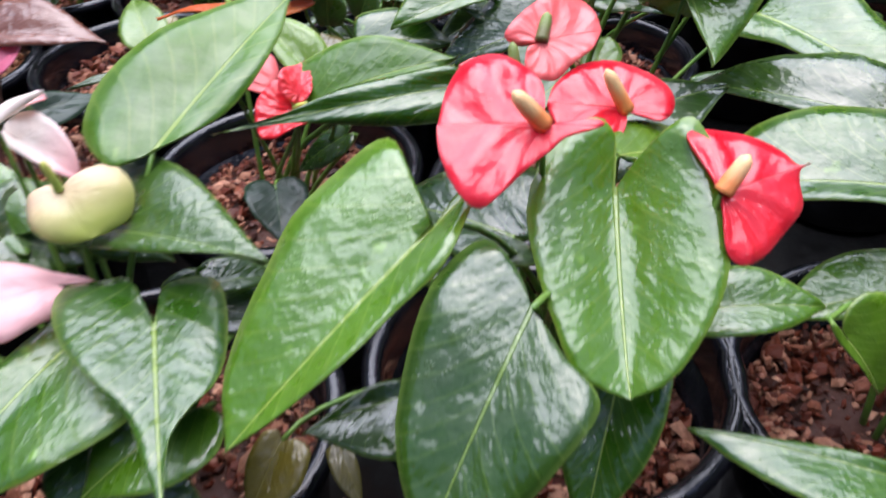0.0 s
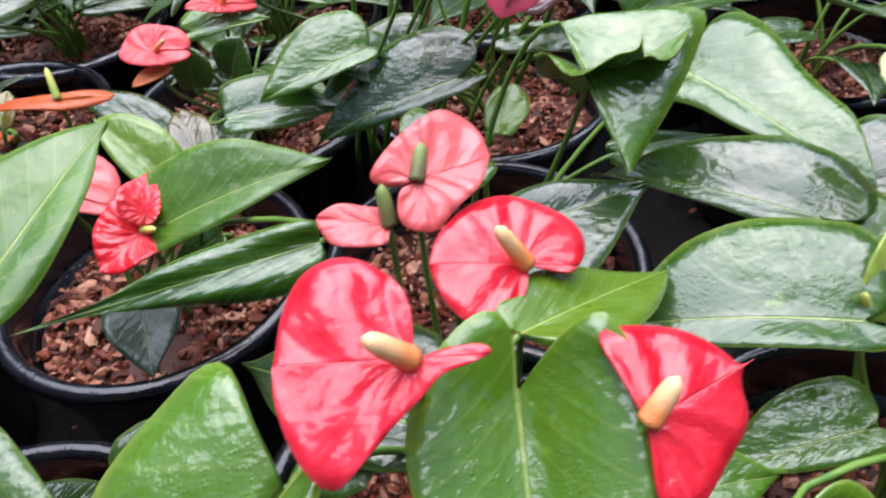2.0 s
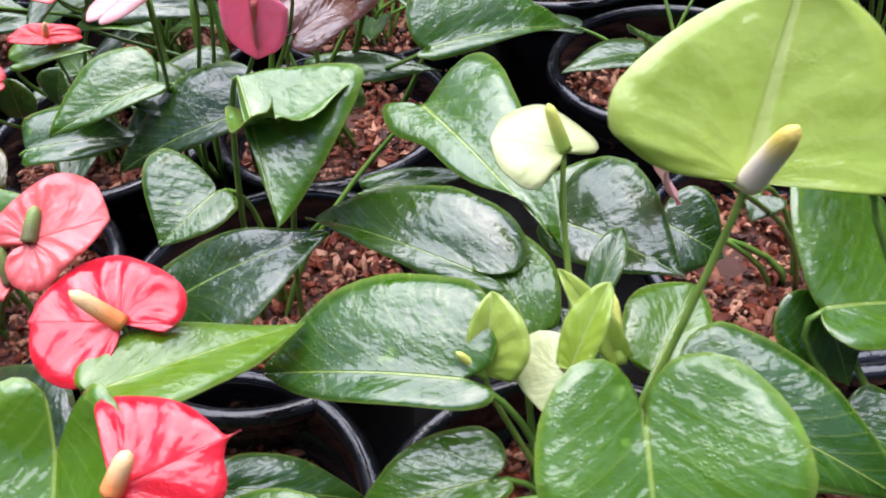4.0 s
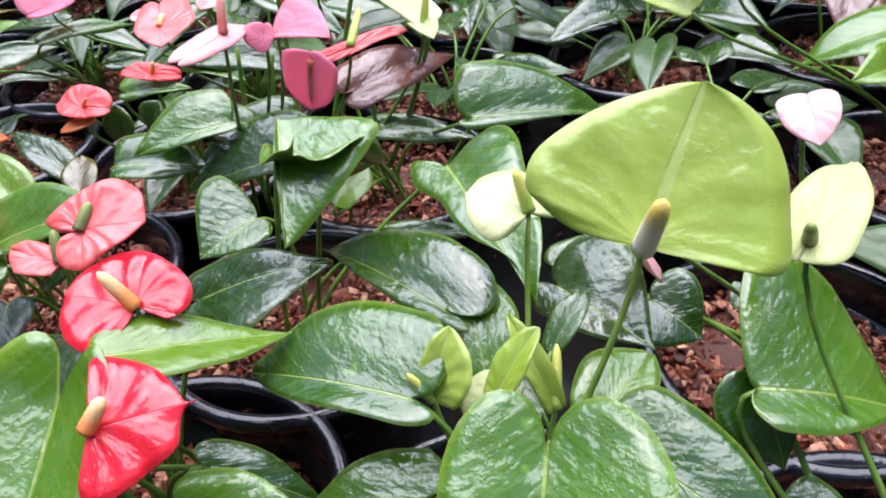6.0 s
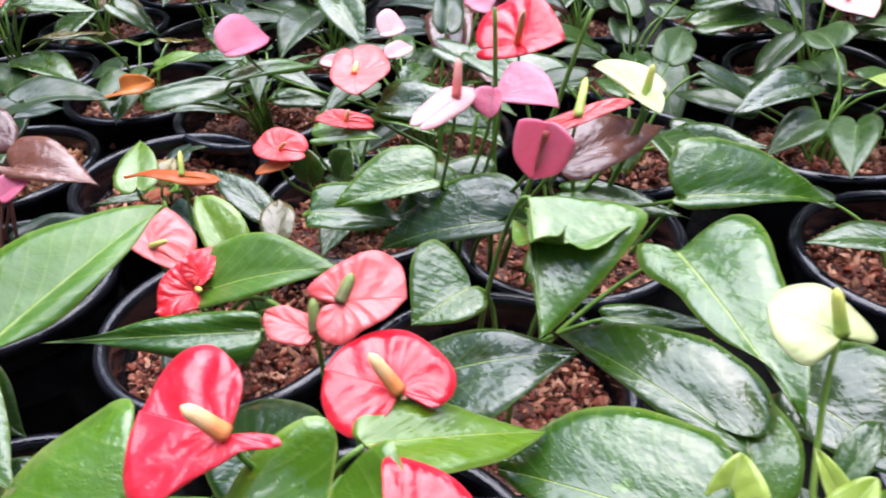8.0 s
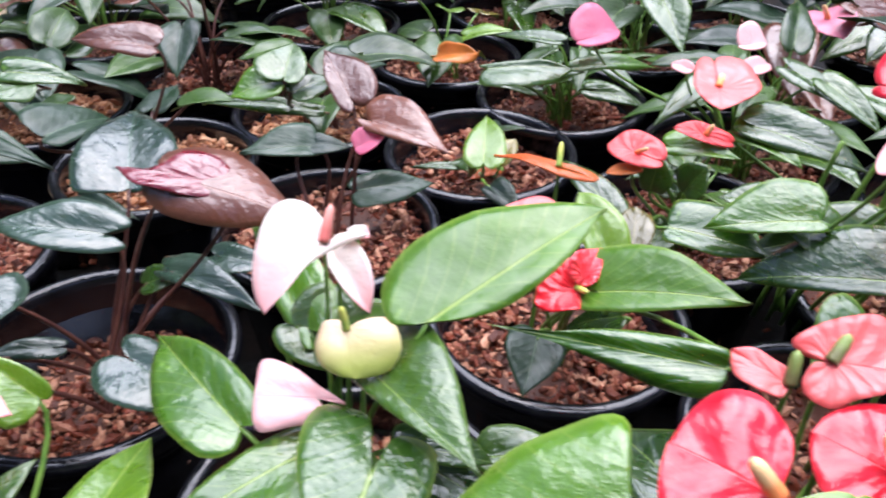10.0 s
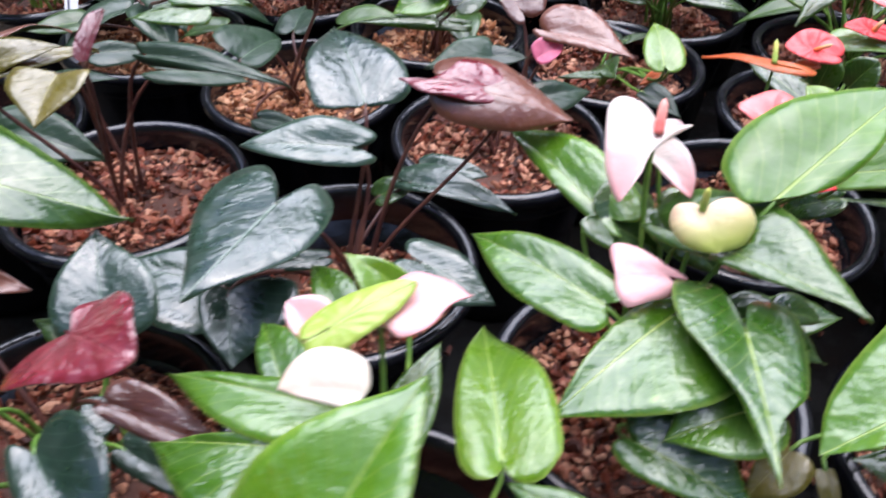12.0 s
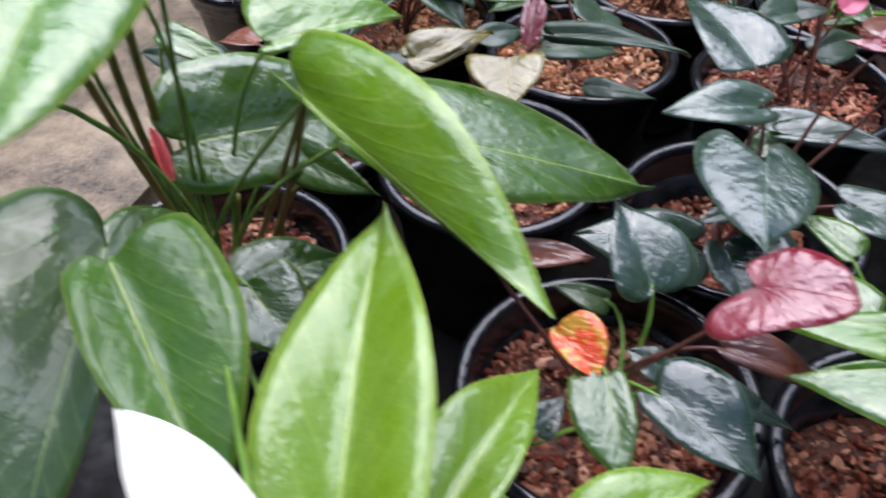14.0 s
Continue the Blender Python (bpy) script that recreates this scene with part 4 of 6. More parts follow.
leaf(small_red, (-0.081, 0.588, 0.350), (-0.136, 0.634, 0.400), (0.315, -0.497, 0.808), 0.040, FRESH, left=0.75, right=1.25, lobe=0.1, outline=OVAL, fold=0.3)
leaf(small_red, (-0.087, 0.670, 0.330), (-0.103, 0.717, 0.350), (0.137, -0.350, 0.927), 0.035, OLIVE, left=0.92, right=1.08, lobe=0.1, outline=OVAL)
leaf(small_red, (-0.117, 0.706, 0.340), (-0.195, 0.748, 0.360), (0.056, -0.343, 0.938), 0.035, DEEP, left=0.94, right=1.06, lobe=0.15, outline=LANCE)
leaf(small_red, (-0.076, 0.606, 0.300), (-0.124, 0.610, 0.260), (-0.593, -0.435, 0.677), 0.036, DEEP, left=1.20, right=0.80, lobe=0.2)
bloom(small_red, (-0.101, 0.553, 0.360), (-0.127, 0.527, 0.350), (0.104, -0.438, 0.893), 0.047, (-0.088, 0.538, 0.372), UNDER_RED, left=0.94, right=1.06, spike_skin=SPADIX_LIME, lobe=0.25, fold=0.35, wave=0.08, spike_radius=0.003, label="small crumpled red spathe")
bloom(small_red, (-0.097, 0.555, 0.370), (-0.095, 0.583, 0.385), (0.128, -0.472, 0.872), 0.026, None, UNDER_RED, left=1.21, right=0.79, lobe=0.2, fold=0.6, wave=0.08)
bloom(small_red, (-0.154, 0.578, 0.380), (-0.191, 0.586, 0.390), (0.186, -0.308, 0.933), 0.048, (-0.130, 0.569, 0.395), CORAL, left=0.52, right=1.48, spike_skin=SPADIX_LIME, lobe=0.9, fold=0.2, spike_radius=0.003)
bloom(small_red, (-0.109, 0.582, 0.360), (-0.092, 0.583, 0.370), (-0.423, -0.514, 0.746), 0.029, None, UNDER_RED, left=0.47, right=1.53, lobe=0.4, fold=0.5)
bloom(small_red, (-0.169, 0.665, 0.400), (-0.240, 0.672, 0.390), (-0.138, 0.014, 0.990), 0.020, (-0.174, 0.679, 0.420), ORANGE, left=0.89, right=1.11, spike_skin=SPADIX_LIME, lobe=0.55, fold=-0.1, spike_radius=0.003, label="flat orange spathe with a yellow spadix")

# blush anthurium
blush = potted(-0.195, 0.345, "anthurium with pale pink and cream flowers", seed=3, level=0.19)
leaf(blush, (-0.148, 0.388, 0.426), (-0.077, 0.513, 0.470), (0.046, -0.355, 0.934), 0.112, SOFT, outline=SAIL_LEFT, other=SAIL_RIGHT, lobe=1.0, fold=0.03, arch=0.02, wave=0.01)
leaf(blush, (-0.240, 0.300, 0.360), (-0.362, 0.341, 0.352), (-0.169, -0.332, 0.928), 0.060, GREEN, left=1.17, right=0.83, lobe=0.1, fold=0.15, outline=LANCE)
leaf(blush, (-0.261, 0.400, 0.360), (-0.383, 0.478, 0.370), (-0.204, -0.433, 0.878), 0.049, GREEN, left=0.54, right=1.46, lobe=0.15, outline=LANCE)
leaf(blush, (-0.196, 0.371, 0.385), (-0.072, 0.318, 0.401), (-0.210, -0.200, 0.957), 0.060, DEEP, left=1.58, right=0.42, lobe=0.3, fold=0.15)
leaf(blush, (-0.141, 0.309, 0.366), (-0.105, 0.196, 0.362), (0.077, -0.011, 0.997), 0.103, GREEN, outline=DRIP_LEFT, other=DRIP_RIGHT, lobe=1.0, fold=0.02, arch=0.02)
leaf(blush, (-0.192, 0.323, 0.347), (-0.250, 0.212, 0.322), (0.003, -0.237, 0.971), 0.093, GREEN, left=1.54, right=0.46, lobe=0.2, fold=0.1)
leaf(blush, (-0.122, 0.272, 0.335), (-0.173, 0.235, 0.315), (-0.116, -0.346, 0.931), 0.074, GREEN, left=0.92, right=1.08)
leaf(blush, (-0.118, 0.349, 0.360), (-0.086, 0.374, 0.340), (0.572, -0.091, 0.815), 0.024, DEEP, left=1.24, right=0.76)
leaf(blush, (-0.141, 0.350, 0.340), (-0.073, 0.361, 0.310), (0.428, -0.260, 0.866), 0.043, DEEP, left=1.12, right=0.88)
leaf(blush, (-0.108, 0.423, 0.280), (-0.055, 0.455, 0.280), (0.149, -0.246, 0.958), 0.040, DEEP, left=1.19, right=0.81)
leaf(blush, (-0.185, 0.236, 0.300), (-0.102, 0.231, 0.280), (0.200, -0.341, 0.919), 0.068, GREEN, left=1.36, right=0.64)
leaf(blush, (-0.220, 0.413, 0.370), (-0.165, 0.404, 0.330), (0.426, -0.560, 0.710), 0.054, DEEP, left=1.08, right=0.92)
leaf(blush, (-0.269, 0.397, 0.360), (-0.213, 0.408, 0.330), (0.497, -0.371, 0.784), 0.067, DEEP, left=1.28, right=0.72)
bloom(blush, (-0.241, 0.404, 0.447), (-0.250, 0.347, 0.420), (0.401, -0.443, 0.802), 0.084, (-0.243, 0.418, 0.470), BLUSH, outline=WINGED, other=WINGED_BROAD, fan=0.5, rows=32, lobe=1.0, spike_skin=SPADIX_RED, fold=0.05, arch=0.05, belly=0.08, label="pale pink spathe, white towards its base")
bloom(blush, (-0.244, 0.445, 0.430), (-0.224, 0.434, 0.440), (-0.499, -0.098, 0.861), 0.022, None, BLUSH, left=0.63, right=1.37, lobe=0.9, fold=0.4)
bloom(blush, (-0.244, 0.421, 0.420), (-0.204, 0.402, 0.400), (0.246, -0.412, 0.877), 0.027, None, BLUSH, left=1.33, right=0.67, lobe=0.25, fold=0.5)
bloom(blush, (-0.194, 0.363, 0.420), (-0.176, 0.344, 0.400), (0.149, -0.648, 0.747), 0.068, (-0.194, 0.359, 0.442), CUP, outline=BOWL_LEFT, other=BOWL_RIGHT, lobe=1.0, fan=0.4, spike_skin=SPADIX_LIME, fold=0.02, belly=0.12, droop=0.16, arch=0.12, label="cream and lime cupped spathe", spike_radius=0.003)
bloom(blush, (-0.204, 0.339, 0.371), (-0.238, 0.315, 0.377), (0.395, -0.339, 0.854), 0.051, None, PINK, outline=HOOD_LOWER, other=HOOD_UPPER, lobe=1.0, fan=0.4, fold=0.02, belly=0.08, droop=0.05)

# peach anthurium
peach = potted(-0.330, 0.090, "anthurium with peach-pink flowers and fresh green leaves", seed=4, level=0.16)
bloom(peach, (-0.388, 0.150, 0.400), (-0.413, 0.157, 0.420), (0.487, -0.454, 0.746), 0.029, None, PINK, left=0.66, right=1.34, lobe=0.2, fold=0.4, outline=OVAL)
bloom(peach, (-0.377, 0.148, 0.420), (-0.342, 0.197, 0.430), (0.121, -0.279, 0.953), 0.031, None, LIME, left=1.01, right=0.99, lobe=0.3, fold=-0.2, label="pale green spathe seen from below")
bloom(peach, (-0.360, 0.178, 0.412), (-0.308, 0.204, 0.427), (-0.204, -0.153, 0.967), 0.051, None, PINK, outline=PETAL_UPPER, other=PETAL_LOWER, lobe=1.0, fan=0.4, fold=0.05, belly=0.06, wave=0.02)
bloom(peach, (-0.335, 0.112, 0.418), (-0.384, 0.101, 0.412), (0.052, -0.599, 0.799), 0.053, None, PEACH, outline=DOME_LOWER, other=DOME_UPPER, lobe=1.0, fan=0.4, fold=0.02, belly=0.1, droop=0.08)
leaf(peach, (-0.380, 0.249, 0.360), (-0.423, 0.240, 0.390), (0.585, -0.302, 0.753), 0.040, FRESH, left=1.40, right=0.60, lobe=0.15, fold=0.2)
leaf(peach, (-0.266, 0.164, 0.330), (-0.329, 0.290, 0.305), (-0.130, 0.129, 0.983), 0.070, FRESH, left=0.84, right=1.16, lobe=0.12, fold=0.15)
leaf(peach, (-0.370, 0.141, 0.350), (-0.501, 0.123, 0.340), (-0.034, -0.296, 0.955), 0.046, GREEN, left=1.47, right=0.53, lobe=0.1, outline=LANCE)
leaf(peach, (-0.353, 0.116, 0.346), (-0.482, 0.078, 0.330), (-0.032, -0.292, 0.956), 0.067, GREEN, left=1.77, right=0.23, lobe=0.1, outline=LANCE)
leaf(peach, (-0.298, -0.024, 0.450), (-0.274, 0.068, 0.520), (-0.143, -0.576, 0.805), 0.073, GREEN, left=1.10, right=0.90, lobe=0.1, outline=LANCE, fold=0.2)
leaf(peach, (-0.427, 0.153, 0.340), (-0.476, 0.199, 0.330), (-0.199, 0.000, 0.980), 0.036, GREEN, left=0.69, right=1.31, lobe=0.1)
leaf(peach, (-0.336, 0.142, 0.340), (-0.334, 0.215, 0.360), (0.044, -0.264, 0.964), 0.037, DEEP, left=0.78, right=1.22, lobe=0.1)
leaf(peach, (-0.430, 0.232, 0.330), (-0.477, 0.272, 0.330), (-0.115, -0.136, 0.984), 0.034, DEEP, left=0.70, right=1.30, lobe=0.1)
leaf(peach, (-0.200, 0.124, 0.360), (-0.253, 0.132, 0.360), (-0.044, -0.279, 0.959), 0.027, GREEN, left=1.03, right=0.97, lobe=0.1)
bloom(peach, (-0.335, -0.085, 0.560), (-0.413, -0.045, 0.509), (-0.632, -0.340, 0.696), 0.069, None, BACK, outline=CURTAIN_LOWER, other=CURTAIN_UPPER, under=SALMON, lobe=1.0, fan=0.4, fold=0.0, arch=0.03, belly=0.06, tilt_right=-30, label="coral spathe turning orange at its back")
leaf(peach, (-0.350, -0.110, 0.340), (-0.428, -0.005, 0.414), (0.10, -0.42, 0.90), 0.085, GREEN, outline=LANCE, lobe=0.1, fold=0.02, tilt_left=14, tilt_right=14, arch=0.02)
leaf(peach, (-0.345, -0.090, 0.310), (-0.348, 0.007, 0.406), (-0.10, -0.65, 0.75), 0.075, FRESH, outline=LANCE, left=1.25, right=0.75, lobe=0.1, fold=0.02, tilt_left=18, tilt_right=18, arch=0.02)
bloom(peach, (-0.207, 0.042, 0.470), (-0.176, 0.052, 0.460), (0.346, -0.154, 0.926), 0.040, None, BLUSH, left=0.84, right=1.16, lobe=0.7, fold=-0.1)
bloom(peach, (-0.228, 0.042, 0.460), (-0.247, 0.041, 0.460), (0.022, -0.259, 0.966), 0.018, None, BLUSH, left=0.66, right=1.34, lobe=0.6, fold=0.3)

# dark-leaved anthurium
dark_leaf = potted(-0.510, 0.367, "dark-leaved anthurium with a bronze leaf and maroon spathe", seed=5, level=0.165)
leaf(dark_leaf, (-0.515, 0.284, 0.372), (-0.511, 0.160, 0.374), (0.060, -0.030, 0.998), 0.123, SLATE, outline=TRUE_HEART, other=TRUE_HEART_BROAD, lobe=1.0, fold=-0.1, arch=0.0, belly=0.015, droop=0.0, stalk=STALK_RED, label="dull blue-green heart-shaped leaf")
leaf(dark_leaf, (-0.521, 0.419, 0.345), (-0.616, 0.368, 0.350), (0.236, -0.352, 0.906), 0.054, SLATE, left=0.95, right=1.05, lobe=0.25, stalk=STALK_RED, outline=LANCE)
leaf(dark_leaf, (-0.472, 0.447, 0.300), (-0.357, 0.446, 0.300), (-0.002, -0.299, 0.954), 0.036, SLATE, left=1.34, right=0.66, lobe=0.2, stalk=STALK_RED)
leaf(dark_leaf, (-0.531, 0.464, 0.368), (-0.623, 0.562, 0.390), (0.126, -0.104, 0.987), 0.101, SLATE, left=1.03, right=0.97, lobe=0.05, stalk=STALK_RED, fold=0.1)
leaf(dark_leaf, (-0.409, 0.342, 0.300), (-0.336, 0.340, 0.280), (0.249, -0.243, 0.937), 0.063, SLATE, left=0.79, right=1.21, lobe=0.3, stalk=STALK_RED)
leaf(dark_leaf, (-0.515, 0.335, 0.270), (-0.561, 0.296, 0.270), (0.237, -0.273, 0.932), 0.022, SLATE, left=1.03, right=0.97, lobe=0.2, stalk=STALK_RED)
leaf(dark_leaf, (-0.413, 0.432, 0.430), (-0.317, 0.470, 0.400), (0.392, -0.299, 0.870), 0.078, BRONZE, left=1.25, right=0.75, under=UNDER_RED, stalk=STALK_RED, lobe=0.25, fold=-0.3, label="bronze-brown leaf with a dull underside")
bloom(dark_leaf, (-0.378, 0.454, 0.422), (-0.465, 0.413, 0.437), (0.282, -0.261, 0.923), 0.051, None, MAROON, outline=SHIELD_LOWER, other=SHIELD_UPPER, lobe=1.0, fan=0.4, stalk=STALK_RED, fold=0.05, label="dark maroon spathe lying flat")
leaf(dark_leaf, (-0.532, 0.225, 0.310), (-0.502, 0.182, 0.280), (0.268, -0.416, 0.869), 0.083, SLATE, left=1.43, right=0.57, lobe=0.2, stalk=STALK_RED)
leaf(dark_leaf, (-0.567, 0.253, 0.285), (-0.672, 0.227, 0.285), (0.059, -0.243, 0.968), 0.090, SLATE, left=1.32, right=0.68, lobe=0.2, stalk=STALK_RED)
leaf(dark_leaf, (-0.503, 0.438, 0.280), (-0.471, 0.462, 0.290), (0.071, -0.454, 0.888), 0.031, DEEP, left=1.01, right=0.99, lobe=0.2, stalk=STALK_RED)
leaf(dark_leaf, (-0.485, 0.518, 0.270), (-0.418, 0.532, 0.270), (0.075, -0.355, 0.932), 0.042, SLATE, left=0.82, right=1.18, lobe=0.2, stalk=STALK_RED)

# maroon anthurium
maroon = potted(-0.607, 0.090, "small anthurium with a crinkled maroon spathe", seed=6, level=0.195)
bloom(maroon, (-0.525, 0.086, 0.408), (-0.462, 0.074, 0.426), (-0.316, -0.251, 0.915), 0.093, None, MAROON, outline=CRINKLED, other=CRINKLED_LOWER, fan=0.6, rows=34, lobe=1.0, fold=0.05, wave=0.05, stalk=STALK_RED, label="crinkled wet maroon spathe")
bloom(maroon, (-0.649, 0.065, 0.325), (-0.618, 0.045, 0.310), (0.116, -0.490, 0.864), 0.041, None, FADED, left=1.40, right=0.60, lobe=0.3, fold=0.45, wave=0.08, label="small orange-red withered spathe")
leaf(maroon, (-0.610, 0.048, 0.310), (-0.578, -0.026, 0.283), (0.017, -0.335, 0.942), 0.051, DEEP, left=0.65, right=1.35, lobe=0.1, outline=LANCE)
leaf(maroon, (-0.566, 0.050, 0.300), (-0.483, 0.014, 0.280), (0.082, -0.334, 0.939), 0.067, SLATE, left=1.35, right=0.65, lobe=0.2, outline=LANCE)
leaf(maroon, (-0.591, 0.151, 0.320), (-0.637, 0.206, 0.360), (0.327, -0.359, 0.874), 0.079, SLATE, left=0.91, right=1.09, lobe=0.15)
leaf(maroon, (-0.721, 0.127, 0.350), (-0.643, 0.140, 0.347), (0.080, -0.269, 0.960), 0.032, BRONZE, left=0.57, right=1.43, under=UNDER_RED, stalk=STALK_RED, lobe=0.05, outline=LANCE)
leaf(maroon, (-0.627, 0.157, 0.280), (-0.677, 0.149, 0.290), (0.231, -0.297, 0.926), 0.027, DEEP, left=1.29, right=0.71, lobe=0.1)
leaf(maroon, (-0.566, 0.112, 0.260), (-0.598, 0.113, 0.270), (0.275, -0.319, 0.907), 0.034, SLATE, left=1.13, right=0.87, lobe=0.1)
leaf(maroon, (-0.532, 0.091, 0.270), (-0.449, 0.089, 0.250), (0.215, -0.305, 0.928), 0.030, SLATE, left=1.16, right=0.84, lobe=0.1)
leaf(maroon, (-0.524, 0.090, 0.330), (-0.431, 0.105, 0.290), (0.418, -0.271, 0.867), 0.032, BRONZE, left=1.36, right=0.64, stalk=STALK_RED, lobe=0.1)
leaf(maroon, (-0.654, 0.009, 0.270), (-0.639, 0.042, 0.280), (0.004, -0.296, 0.955), 0.029, SLATE, left=1.01, right=0.99, lobe=0.1)

# tall green anthurium
tall_green = potted(-1.020, 0.115, "tall anthurium with long drooping green leaves", seed=7, level=0.19)
leaf(tall_green, (-0.840, 0.042, 0.528), (-0.646, -0.059, 0.492), (-0.153, -0.580, 0.801), 0.059, FRESH, left=1.87, right=0.13, lobe=0.22, fold=0.05, outline=LANCE, arch=0.03)
leaf(tall_green, (-0.814, 0.103, 0.470), (-0.608, 0.221, 0.368), (0.290, -0.190, 0.938), 0.111, DEEP, left=1.15, right=0.85, lobe=0.15, fold=0, outline=LANCE, arch=0.01, belly=0.008)
leaf(tall_green, (-0.926, 0.146, 0.497), (-0.853, 0.250, 0.480), (0.431, -0.158, 0.889), 0.062, GREEN, left=1.62, right=0.38, lobe=0.1)
leaf(tall_green, (-0.927, 0.041, 0.660), (-0.849, -0.187, 0.630), (0.201, -0.060, 0.978), 0.095, GREEN, left=1.04, right=0.96, lobe=0.3, outline=ROUND)
leaf(tall_green, (-1.003, 0.118, 0.400), (-0.910, 0.235, 0.370), (0.637, -0.326, 0.698), 0.124, DEEP, left=1.15, right=0.85, lobe=0.24, fold=0.05, outline=ROUND)
leaf(tall_green, (-0.937, 0.164, 0.370), (-0.846, 0.153, 0.350), (0.044, -0.787, 0.616), 0.046, DEEP, left=0.94, right=1.06, lobe=0.15)
leaf(tall_green, (-1.061, 0.187, 0.460), (-0.998, 0.188, 0.430), (0.405, -0.352, 0.844), 0.032, GREEN, left=0.83, right=1.17, lobe=0.15)
leaf(tall_green, (-0.979, -0.038, 0.420), (-0.931, -0.231, 0.340), (0.316, -0.296, 0.901), 0.119, DULL, left=0.52, right=1.48, lobe=0.18, fold=0.1, outline=ROUND)
leaf(tall_green, (-0.957, -0.056, 0.430), (-0.813, -0.173, 0.360), (0.279, -0.215, 0.936), 0.109, SOFT, left=1.30, right=0.70, lobe=0.06, fold=0.02, tilt_left=20, tilt_right=20, outline=LANCE)
leaf(tall_green, (-0.726, -0.192, 0.400), (-0.778, 0.021, 0.470), (-0.033, -0.319, 0.947), 0.120, FRESH, left=0.84, right=0.99, lobe=0.1, fold=0.02, tilt_left=24, tilt_right=24, outline=LANCE)
leaf(tall_green, (-0.699, -0.111, 0.310), (-0.663, 0.043, 0.306), (0.113, -0.002, 0.994), 0.075, FRESH, left=1.15, right=0.85, lobe=0.1, fold=0.02, tilt_left=20, tilt_right=20, outline=LANCE)
leaf(tall_green, (-0.888, -0.006, 0.376), (-0.831, -0.033, 0.340), (0.382, -0.337, 0.861), 0.073, DEEP, left=0.99, right=1.01, lobe=0.1)
leaf(tall_green, (-0.894, 0.012, 0.360), (-0.851, 0.078, 0.340), (0.414, 0.007, 0.910), 0.061, DEEP, left=1.11, right=0.89, lobe=0.2)
leaf(tall_green, (-0.964, -0.001, 0.370), (-0.947, 0.035, 0.340), (0.639, 0.281, 0.716), 0.053, DEEP, left=0.98, right=1.02, lobe=0.2)
leaf(tall_green, (-0.993, -0.001, 0.380), (-0.994, 0.065, 0.360), (0.326, 0.278, 0.903), 0.054, DEEP, left=1.23, right=0.77, lobe=0.2)
leaf(tall_green, (-0.590, -0.072, 0.280), (-0.515, 0.005, 0.280), (0.088, -0.086, 0.992), 0.050, FRESH, left=1.50, right=0.50, lobe=0.1)
bloom(tall_green, (-0.722, -0.240, 0.550), (-0.795, -0.208, 0.550), (-0.021, -0.048, 0.999), 0.033, None, WHITE, left=1.11, right=0.89, lobe=0.3, fold=0.1, outline=LANCE, label="creamy white spathe")
bloom(tall_green, (-0.997, 0.062, 0.400), (-1.015, 0.079, 0.440), (0.613, -0.599, 0.516), 0.012, None, CORAL, left=0.68, right=1.32, lobe=0.1, fold=0.8, outline=OVAL)
leaf(tall_green, (-0.984, 0.038, 0.620), (-1.006, 0.170, 0.600), (0.334, 0.195, 0.922), 0.061, DEEP, left=1.00, right=1.00, lobe=0.2)
leaf(tall_green, (-0.964, -0.101, 0.600), (-1.022, -0.125, 0.550), (-0.225, -0.744, 0.629), 0.049, DEEP, left=0.98, right=1.02, lobe=0.2)
leaf(tall_green, (-0.990, 0.079, 0.580), (-1.111, 0.134, 0.580), (-0.089, -0.194, 0.977), 0.037, DEEP, left=0.81, right=1.19, lobe=0.2)
stem(tall_green, (-1.051, 0.149, 0.210), (-1.049, 0.126, 0.370), (-0.964, 0.041, 0.600), 0.0042, STALK_OLIVE)
stem(tall_green, (-1.057, 0.147, 0.210), (-1.062, 0.117, 0.360), (-0.969, 0.023, 0.600), 0.0042, STALK_OLIVE)
stem(tall_green, (-1.075, 0.149, 0.220), (-1.085, 0.119, 0.360), (-0.983, -0.001, 0.580), 0.0042, STALK_OLIVE)
stem(tall_green, (-1.026, 0.148, 0.210), (-1.017, 0.146, 0.250), (-1.012, 0.160, 0.300), 0.0042, STALK_OLIVE)
stem(tall_green, (-1.012, 0.144, 0.200), (-0.942, 0.135, 0.350), (-0.840, 0.042, 0.528), 0.003, STALK_OLIVE)
stem(tall_green, (-0.991, 0.163, 0.220), (-0.934, 0.146, 0.350), (-0.840, 0.042, 0.528), 0.003, STALK_OLIVE)
stem(tall_green, (-0.976, 0.170, 0.240), (-0.958, 0.182, 0.300), (-0.890, 0.176, 0.360), 0.003, STALK_OLIVE)
plant_label(-1.097, 0.612, 0.286, -0.5, 0.5)

# lime anthurium
lime = potted(0.345, 0.350, "anthurium with lime-green flowers", seed=8, level=0.185)
leaf(lime, (0.287, 0.378, 0.391), (0.180, 0.412, 0.370), (-0.252, -0.213, 0.944), 0.073, GREEN, left=0.51, right=1.49, lobe=0.16, fold=0.08, outline=ROUND)
leaf(lime, (0.302, 0.450, 0.393), (0.196, 0.537, 0.375), (-0.277, -0.139, 0.951), 0.055, DEEP, left=0.47, right=1.53, lobe=0.18, fold=0.1)
bloom(lime, (0.404, 0.363, 0.513), (0.429, 0.406, 0.571), (0.000, -0.800, 0.600), 0.118, (0.407, 0.347, 0.549), LIME, outline=FAN_LEFT, other=FAN_RIGHT, fan=0.4, rows=36, spike_skin=SPADIX_WHITE, lobe=1.0, fold=0.05, arch=-0.02, wave=0.02, spike_radius=0.0055, stalk=STALK_LIME, label="large lime-green spathe with a white and yellow spadix")
